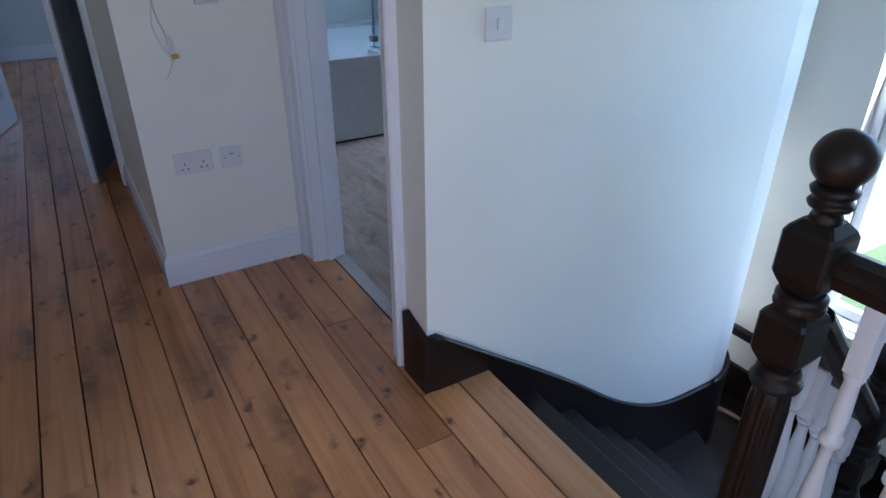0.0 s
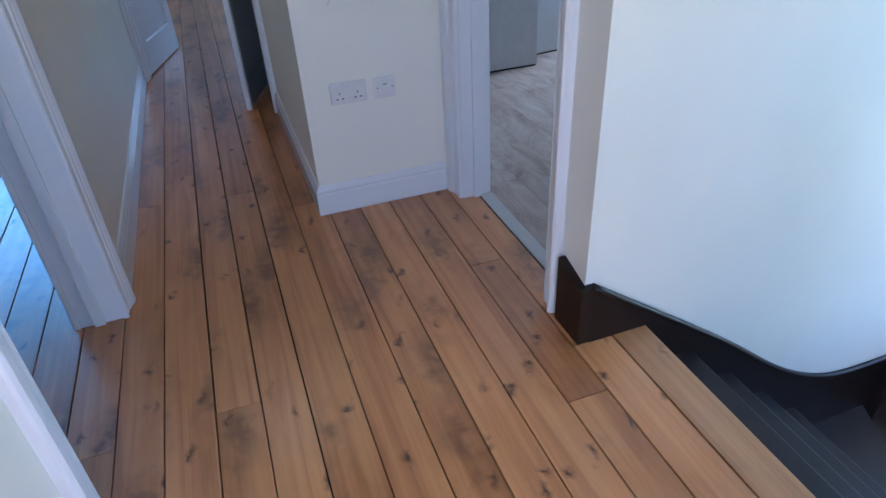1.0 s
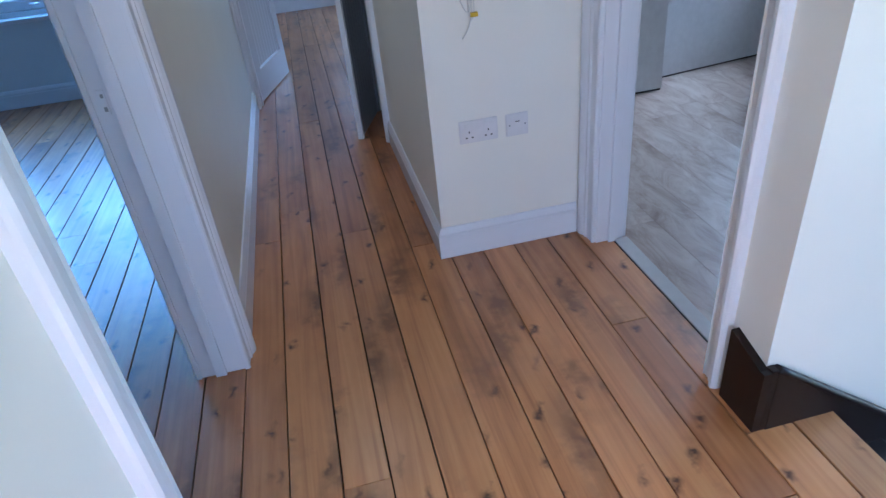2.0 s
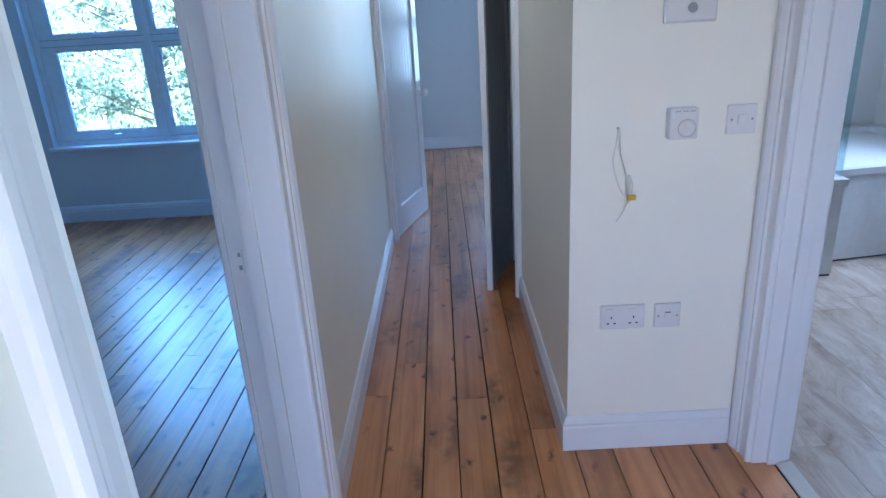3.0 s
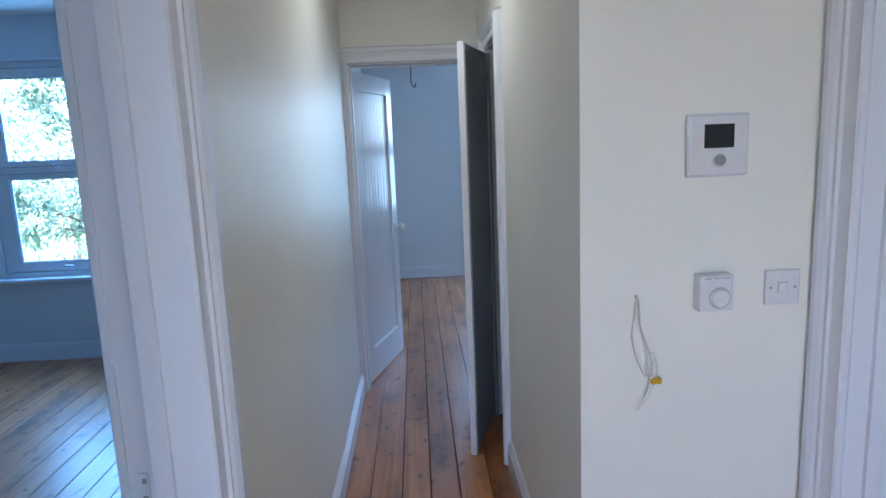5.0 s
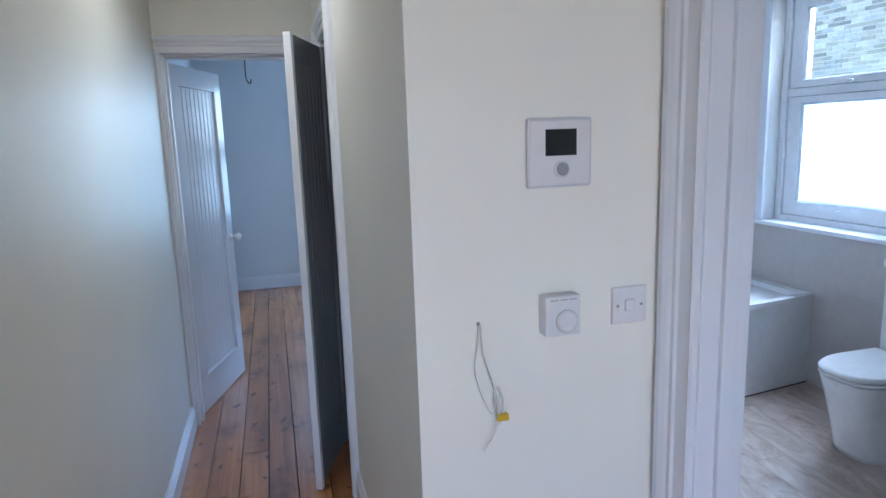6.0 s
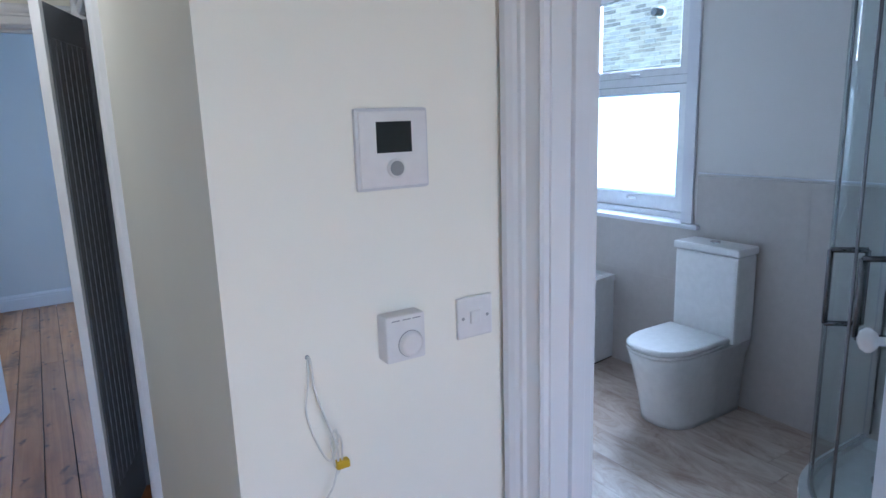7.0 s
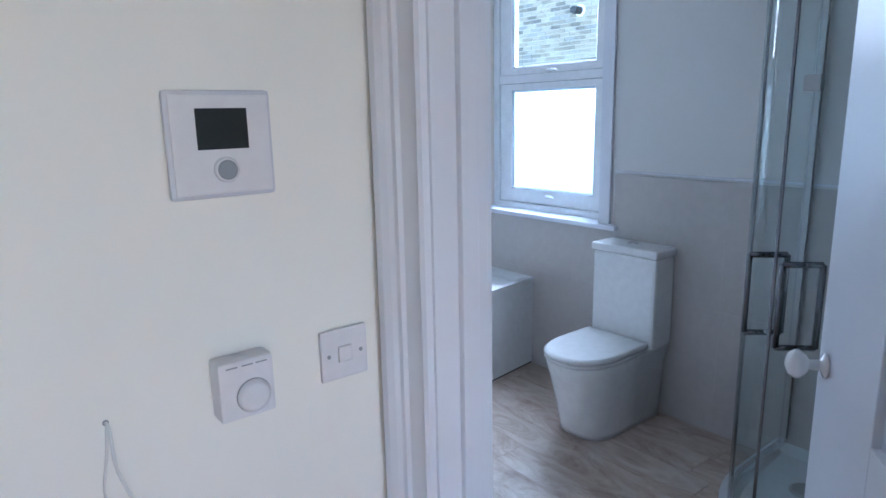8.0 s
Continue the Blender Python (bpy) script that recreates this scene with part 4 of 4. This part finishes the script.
def loft(bm, rows):
    """Closed plans of equal count, one above the other."""
    rings = [[bm.verts.new((x, y, z)) for x, y in pts] for pts, z in rows]
    n = len(rings[0])
    for lo, hi in zip(rings, rings[1:]):
        for k in range(n):
            bm.faces.new((lo[k], lo[(k + 1) % n], hi[(k + 1) % n], hi[k])).smooth = True
    bm.faces.new(rings[0][::-1])
    bm.faces.new(rings[-1])
    bmesh.ops.recalc_face_normals(bm, faces=bm.faces[:])


wc = thing("toilet", pose(X_T - 0.012, 3.665, 0), "white close-coupled ceramic toilet with closed lid", "toilet")
part("pan", one(loft, [(outline(-0.52, -0.03, -0.144, 0.144, 0.17), 0.001), (outline(-0.525, -0.03, -0.146, 0.146, 0.18), 0.03), (outline(-0.555, -0.03, -0.152, 0.152, 0.2), 0.15),
                       (outline(-0.60, -0.03, -0.163, 0.163, 0.22), 0.30), (outline(-0.625, -0.004, -0.172, 0.172, 0.24), 0.375), (outline(-0.62, -0.004, -0.17, 0.17, 0.24), 0.385)]), CHINA, wc)
part("seat", one(loft, [(outline(-0.63, -0.2, -0.174, 0.174, 0.25), 0.388), (outline(-0.635, -0.2, -0.177, 0.177, 0.25), 0.392), (outline(-0.635, -0.2, -0.177, 0.177, 0.25), 0.402), (outline(-0.63, -0.2, -0.174, 0.174, 0.25), 0.404)]), CHINA, wc)
part("seat_lid", one(loft, [(outline(-0.63, -0.19, -0.175, 0.175, 0.25), 0.407), (outline(-0.637, -0.19, -0.178, 0.178, 0.25), 0.411), (outline(-0.635, -0.19, -0.178, 0.178, 0.25), 0.424), (outline(-0.62, -0.195, -0.17, 0.17, 0.24), 0.432)]), CHINA, wc)
for y in (-0.08, 0.08):
    part("hinge", one(cyl, (-0.185, y - 0.02, 0.415), (-0.185, y + 0.02, 0.415), 0.012), CHROME, wc, "chrome seat hinge")
part("cistern", one(bx, -0.165, -0.18, 0.386, -0.002, 0.18, 0.832, 0.016), CHINA, wc)
part("cistern_lid", one(bx, -0.175, -0.188, 0.834, -0.002, 0.188, 0.874, 0.01), CHINA, wc)
part("flush_button", one(lathe, [(0.026, 0.874), (0.026, 0.88), (0.021, 0.883)], 20, Matrix.Translation((-0.09, 0, 0))), CHROME, wc, "chrome flush button")

XB = 1.09
bt = thing("bath", pose(0, 0, 0), "white stepped shower bath with a grey-white panel", "bath")
XS, XW = 2.07, X_T - 0.006        # where the bath narrows, and the wall end
part("front_panel", one(bx, XB, 4.095, 0.012, XS, 4.115, 0.515, 0.003), ACRYLIC, bt)
part("front_panel", one(prism, [(XS, 4.275), (XW, 4.42), (XW, 4.44), (XS, 4.295)], 0.012, 0.515), ACRYLIC, bt)
part("step_panel", one(bx, XS - 0.02, 4.115, 0.012, XS, 4.275, 0.515), ACRYLIC, bt)
bm = bmesh.new()
prism(bm, [(XB, 4.085), (XS + 0.01, 4.085), (XS + 0.01, 4.265), (XW, 4.41), (XW, 5.49), (XB, 5.49)], 0.515, 0.55)
top = max(bm.faces, key=lambda f: f.calc_center_median().z)
bmesh.ops.inset_region(bm, faces=[top], thickness=0.075, depth=0.0)
bmesh.ops.translate(bm, verts=top.verts[:], vec=(0, 0, -0.005))
bmesh.ops.inset_region(bm, faces=[top], thickness=0.03, depth=0.0)
bmesh.ops.translate(bm, verts=top.verts[:], vec=(0, 0, -0.1))
bmesh.ops.inset_region(bm, faces=[top], thickness=0.06, depth=0.0)
bmesh.ops.translate(bm, verts=top.verts[:], vec=(0, 0, -0.28))
part("tub", bm, ACRYLIC, bt)
# black strips stand in for the shade in the gap under the panels
part("plinth_gap", one(bx, XB, 4.1, 0.001, XS - 0.005, 4.2, 0.012), SLOT, bt)
part("plinth_gap", one(prism, [(XS - 0.005, 4.28), (XW, 4.425), (XW, 4.5), (XS - 0.005, 4.36)], 0.001, 0.012), SLOT, bt)
sc = thing("bath_screen", pose(0, 0, 0), "clear glass bath screen with chrome clamps", "glass screen")
for b in ((XB + 0.02, 4.117, 0.556, XS - 0.01, 4.123, 1.95), (XS - 0.016, 4.125, 0.556, XS - 0.01, 4.29, 1.95)):
    part("glass", one(bx, *b), SHOWER_GLASS, sc).visible_shadow = False
part("chrome_edge", one(bx, XS - 0.02, 4.285, 0.553, XS - 0.005, 4.302, 1.95, 0.002), CHROME, sc)
part("clamp", one(bx, XS - 0.035, 4.26, 0.60, XS + 0.01, 4.315, 0.64, 0.004), STEEL, sc)
part("clamp", one(bx, XS - 0.035, 4.26, 0.552, XS + 0.01, 4.315, 0.566, 0.002), CHROME, sc)

# shower
SX, SY, SZ, SR = X_T - 0.012, 2.065, 0.86, 0.505
def quadrant(size, r, n=28):
    """The rounded front of a corner enclosure, from the window wall round to the other."""
    c = size - r
    pts = [(SX, SY + size)]
    for k in range(n + 1):
        a = math.pi / 2 * k / n
        pts.append((SX - c - r * math.sin(a), SY + c + r * math.cos(a)))
    return pts + [(SX - size, SY)]


sh = thing("shower_enclosure", pose(0, 0, 0), "curved glass corner shower with chrome frame and white tray", "shower")
bm = bmesh.new()
prism(bm, [(SX, SY)] + quadrant(SZ + 0.03, SR + 0.03), 0.0, 0.09)
top = max(bm.faces, key=lambda f: f.calc_center_median().z)
bmesh.ops.inset_region(bm, faces=[top], thickness=0.07, depth=0.0)
bmesh.ops.translate(bm, verts=top.verts[:], vec=(0, 0, -0.03))
tray = part("tray", bm, ACRYLIC, sh, "white shower tray")
part("drain", one(lathe, [(0.055, 0.06), (0.055, 0.066), (0.045, 0.07)], 24, Matrix.Translation((2.82, 2.72, 0))), STEEL, tray, "steel drain cover")
front = quadrant(SZ, SR)


def sheet(bm, pts, z0, z1, t=0.006):
    for a, b in zip(pts, pts[1:]):
        n = Vector((a[1] - b[1], b[0] - a[0])).normalized() * t
        prism(bm, [a, b, (b[0] + n.x, b[1] + n.y), (a[0] + n.x, a[1] + n.y)], z0, z1)


def ribbon(bm, pts, z0, z1):
    """A bent sheet of glass."""
    lo = [bm.verts.new((x, y, z0)) for x, y in pts]
    hi = [bm.verts.new((x, y, z1)) for x, y in pts]
    for k in range(len(pts) - 1):
        bm.faces.new((lo[k], lo[k + 1], hi[k + 1], hi[k])).smooth = True


for k, seg in enumerate((front[:6], front[5:20], front[19:27], front[26:])):
    g = part("glass_panel", one(ribbon, seg, 0.11, 1.93), SHOWER_GLASS, sh)
    g.visible_shadow = False
part("top_rail", one(sheet, front, 1.93, 1.965, 0.02), CHROME, sh)
part("bottom_rail", one(sheet, front, 0.091, 0.115, 0.02), CHROME, sh)
for k in (0, 5, 19, len(front) - 1):
    x, y = front[k]
    w = 0.007 if k in (5, 19) else 0.02
    part("post", one(bx, x - w, y - w, 0.115, x, y + w * 0.4, 1.93, 0.002), DARK_CHROME if k in (5, 19) else STEEL, sh)
for k in (18, 23):
    x, y = front[k]
    n = Vector((-1, 1, 0)).normalized()
    p = [Vector((x, y, 0.83)), Vector((x, y, 0.83)) + n * 0.06, Vector((x, y, 1.08)) + n * 0.06, Vector((x, y, 1.08))]
    bm = bmesh.new()
    inner = [p[0], p[1] - n * 0.11, p[2] - n * 0.11, p[3]]
    for line in (p, inner):
        for a, b in zip(line, line[1:]):
            tube(bm, [a, b], 0.0095, 4)
    part("door_handle", bm, DARK_CHROME, sh, "square dark chrome pull handle")
for z in (1.56,):
    x, y = front[22]
    part("hinge", one(bx, x - 0.016, y - 0.022, z, x + 0.01, y + 0.022, z + 0.045, 0.003), STEEL, sh, "chrome hinge")

# half-height grey tiles on the window wall
tw = thing("wall_tiling", pose(0, 0, 0), "large grey wall tiles to half height", "tiling", kind="structure")
for y0, y1, z1 in ((2.06, 2.65, 1.21), (2.65, 3.25, 1.21), (3.25, 3.85, 1.21), (3.85, 4.45, 0.904), (4.45, 5.05, 0.904)):
    z = 0.0
    while z < z1 - 0.01:
        h = min(0.6, z1 - z)
        part("tile", one(bx, X_T - 0.011, y0 + 0.0002, z + 0.0002, X_T - 0.0005, y1 - 0.0002, z + h - 0.0002), TILE, tw)
        z += h
part("tile_edge", one(bx, X_T - 0.013, 2.06, 1.21, X_T - 0.0005, 3.85, 1.217, 0.001), WHITE, tw, "white edging strip")
tagged(part("threshold_strip", one(bx, 1.03, 1.845, -0.0005, 1.086, 2.615, 0.006, 0.002), TRIM_STRIP), "pale strip across the bathroom threshold", "threshold", kind="structure")

# ---- corridor ceiling light ----
c = thing("ceiling_light", pose(-0.03, 3.85, H), "round white ceiling light over the corridor", "ceiling light")
part("base", one(lathe, [(0.15, -0.03), (0.155, -0.02), (0.155, -0.001)], 32), PLASTIC, c)
part("diffuser", one(lathe, [(0.09, -0.085), (0.125, -0.072), (0.142, -0.05), (0.146, -0.031)], 32), PLASTIC, c)

# ---- loose cords from the ceilings ----
for x, y, z in ((-2.0, 4.0, 2.05), (-0.03, 6.5, 1.95)):
    c = thing("bare_pendant", pose(x, y, H), "dark bare lamp cord hanging from a ceiling rose", "lamp cord", "bare lamp cords")
    part("ceiling_rose", one(lathe, [(0.045, -0.001), (0.043, -0.012), (0.03, -0.024), (0.008, -0.03)], 20), PLASTIC, c)
    d = z - H
    part("cord", one(tube, bend([(0, 0, -0.02), (0.004, 0, d * 0.5), (0.0, 0, d + 0.06), (0.012, 0.004, d + 0.012), (0.03, 0.004, d), (0.036, 0.004, d + 0.03)]), 0.004), SLOT, c)

# ---- outdoors ----
bm = bmesh.new()
bmesh.ops.create_grid(bm, x_segments=2, y_segments=2, size=400, matrix=Matrix.Translation((0, 0, -3.1)))
tagged(part("ground", bm, GRASS), "rough green ground below the house", "ground", kind="structure")


def tree(name, x, y, h, spread, leaves, material, seed, label):
    rnd = random.Random(seed)
    t = thing(name, pose(x, y, -3.1), label, "tree")
    part("trunk", one(tube, bend([(0, 0, 0), (0.08, 0.05, h * 0.25), (-0.05, 0.1, h * 0.5), (0.1, 0, h * 0.85)]), 0.16, 10), BARK, t)
    bm = bmesh.new()
    tips = []
    for k in range(32):
        a, z0 = rnd.uniform(0, 6.28), h * rnd.uniform(0.3, 0.8)
        r = spread * rnd.uniform(0.5, 1.0) * (1.15 - 0.5 * z0 / h)
        tip = Vector((r * math.cos(a), r * math.sin(a), z0 + rnd.uniform(0.1, 0.3) * h * 0.6))
        tube(bm, bend([(0, 0, z0), tip * 0.5 + Vector((0, 0, z0 * 0.5 + 0.1)), tip], 4), 0.018, 5)
        tips.append((Vector((0, 0, z0)), tip))
    part("limbs", bm, BARK, t)
    verts, faces = [], []
    clumps = [(a.lerp(b, rnd.uniform(0.35, 1.1)) + Vector((rnd.gauss(0, 0.25), rnd.gauss(0, 0.25), rnd.gauss(0, 0.25))), rnd.uniform(0.1, 0.24)) for a, b in tips for k in range(7)]
    for k in range(leaves):
        p, s = clumps[rnd.randrange(len(clumps))]
        p = p + Vector((rnd.gauss(0, s), rnd.gauss(0, s), rnd.gauss(0, s * 0.7)))
        q = Euler((rnd.uniform(-1.2, 1.2), rnd.uniform(-1.2, 1.2), rnd.uniform(0, 6.28))).to_matrix()
        l, w = rnd.uniform(0.05, 0.1), rnd.uniform(0.016, 0.032)
        n = len(verts)
        for c in ((-l, 0, 0), (0, -w, 0.01), (l, 0, 0), (0, w, 0.01)):
            verts.append(tuple(p + q @ Vector(c)))
        faces.append((n, n + 1, n + 2, n + 3))
    me = bpy.data.meshes.new("crown")
    me.from_pydata(verts, [], faces)
    me.materials.append(material)
    crown = new("crown", me)
    crown.parent = t
    return t


tree("garden_tree", -5.6, 14.0, 8.6, 3.0, 30000, LEAF, 3, "pale green leafy tree outside the bedroom window")
tree("garden_tree", -2.6, 16.0, 8.4, 2.9, 26000, LEAF, 5, "pale green leafy tree outside the bedroom window")
tree("garden_tree", -9.4, 18.5, 8.0, 3.4, 16000, LEAF, 8, "distant green tree beyond the garden")

house = thing("neighbouring_house", pose(9.3, 10.1, 0), "yellow stock brick side wall of the next house", "house")
part("wall", one(bx, 0.007, -6, -3.1, 4, 6, 5.2), MORTAR, house)
bm = bmesh.new()
prof = [(-0.25, 5.2), (4.25, 5.2), (2.0, 6.8)]
lo = [bm.verts.new((x, -6.2, z)) for x, z in prof]
hi = [bm.verts.new((x, 6.2, z)) for x, z in prof]
for k in range(3):
    bm.faces.new((lo[k], lo[(k + 1) % 3], hi[(k + 1) % 3], hi[k]))
bm.faces.new(lo), bm.faces.new(hi)
bmesh.ops.recalc_face_normals(bm, faces=bm.faces[:])
part("roof", bm, SLATE, house)
flue = part("flue", one(cyl, (0.02, -0.9, 3.17), (-0.2, -0.9, 3.17), 0.065), SLOT, house, "dark boiler flue")
part("flue_collar", one(cyl, (0.02, -0.9, 3.17), (-0.025, -0.9, 3.17), 0.1), PLASTIC, flue, "white flue collar")

# ---- floorboards ----
def plank(x0, x1, y0, y1, material, parent, z=0.0, th=0.022, g=0.0022, c=0.0018):
    """One board with eased edges, its own origin at its middle."""
    hx, hy = (x1 - x0) / 2 - g, (y1 - y0) / 2 - 0.0008
    v = [(sx * hx, sy * hy, -th) for sx, sy in ((-1, -1), (1, -1), (1, 1), (-1, 1))]
    v += [(sx * hx, sy * hy, -c) for sx, sy in ((-1, -1), (1, -1), (1, 1), (-1, 1))]
    v += [(sx * (hx - c), sy * (hy - c * 0.5), 0) for sx, sy in ((-1, -1), (1, -1), (1, 1), (-1, 1))]
    f = [(8, 9, 10, 11)]
    for a in (0, 4):
        f += [(a + k, a + (k + 1) % 4, a + 4 + (k + 1) % 4, a + 4 + k) for k in range(4)]
    me = bpy.data.meshes.new("floorboard")
    me.from_pydata(v, [], f)
    me.materials.append(material)
    ob = new("floorboard", me)
    ob.location = ((x0 + x1) / 2, (y0 + y1) / 2, z)
    ob.parent = parent
    return ob


rnd = random.Random(12)


def run(x0, x1, y0, y1, breaks=None):
    """A row of boards end to end."""
    ys = [y0]
    if breaks is None:
        y = y0 + rnd.uniform(0.7, 2.6)
        while y < y1 - 0.5:
            ys.append(y)
            y += rnd.uniform(1.6, 3.4)
    else:
        ys += breaks
    ys.append(y1)
    for a, b in zip(ys, ys[1:]):
        plank(x0, x1, a, b, PINE, floor, rnd.uniform(-0.0012, 0.0), g=rnd.choice((0.0009, 0.0014, 0.0019, 0.0025)), c=rnd.uniform(0.0008, 0.002))


lines = [-0.55, -0.418, -0.291, -0.152, -0.024, 0.105, 0.246, 0.385]
ends = {-0.55: [1.73, 4.4], -0.291: [0.3, 3.39, 6.2], -0.152: [1.757, 4.6], -0.024: [-0.3, 3.09, 6.6], 0.105: [0.6, 4.35], 0.246: [0.9, 2.87, 6.1]}
for a, b in zip(lines, lines[1:]):
    run(a, b, -1.3, 8.28, ends.get(a))
right = [0.385, 0.518, 0.648, 0.788, 0.918]
stops = {0.385: [0.4], 0.518: [-0.2], 0.648: [0.5], 0.788: [0.2, 1.412, 2.135]}
for a, b in zip(right, right[1:]):
    run(a, b, -1.3, Y_S - 0.002, stops[a])
run(0.918, 1.056, -1.3, 1.606, [0.3])
plank(0.918, 1.029, 1.606, 2.745, PINE, floor)
plank(1.056, XN + 0.012, 0.66, 1.606, PINE_PALE, floor)
plank(1.056, 1.165, -1.3, 0.66, PINE, floor)
x = -0.55
while x > -4.68:
    run(x - 0.131, x, 0.2, 6.0)
    x -= 0.131
x = 0.385
while x < 2.9:
    run(x, x + 0.131, 5.15 if x < 0.8 else 5.7, 8.28)
    x += 0.131
# bathroom planks
x = 1.07
while x < X_T - 0.02:
    y = Y_W + 0.12 if x < 1.97 else 2.062
    e = y + rnd.uniform(0.4, 1.2)
    while y < 5.49:
        plank(x, min(x + 0.18, X_T), y, min(e, 5.5), VINYL, bath_floor, 0.001, 0.005, 0.0004, 0.0004)
        y, e = e, e + 1.22
    x += 0.18

# ---- brickwork of the next house ----
def brick_mesh():
    bm = one(bx, 0, -0.1055, -0.0315, 0.03, 0.1055, 0.0315)
    return mesh_of("brick", bm, BRICK)


shared = brick_mesh()
wall = house.children[0]
rest_v, rest_f = [], []
near = 0
for j in range(-10, 62):
    z = 0.0375 + 0.075 * j
    for i in range(-20, 24):
        y = 0.225 * i + (0.1125 if j % 2 else 0.0)
        if -1.5 < y < 1.0 and 2.2 < z < 3.9 and near < 290:
            ob = new("brick", shared)
            ob.parent = wall
            ob.location = (rnd.uniform(-0.004, 0.003), y, z)
            near += 1
        else:
            n = len(rest_v)
            dx = rnd.uniform(-0.004, 0.003)
            for a in (0.03, dx):
                rest_v += [(a, y - 0.1055, z - 0.0315), (a, y + 0.1055, z - 0.0315), (a, y + 0.1055, z + 0.0315), (a, y - 0.1055, z + 0.0315)]
            rest_f += [(n + 7, n + 6, n + 5, n + 4)] + [(n + k, n + (k + 1) % 4, n + 4 + (k + 1) % 4, n + 4 + k) for k in range(4)]
me = bpy.data.meshes.new("brickwork")
me.from_pydata(rest_v, [], rest_f)
me.materials.append(BRICK)
ob = new("brickwork", me)
ob.parent = wall
tagged(ob, kind="stuff")
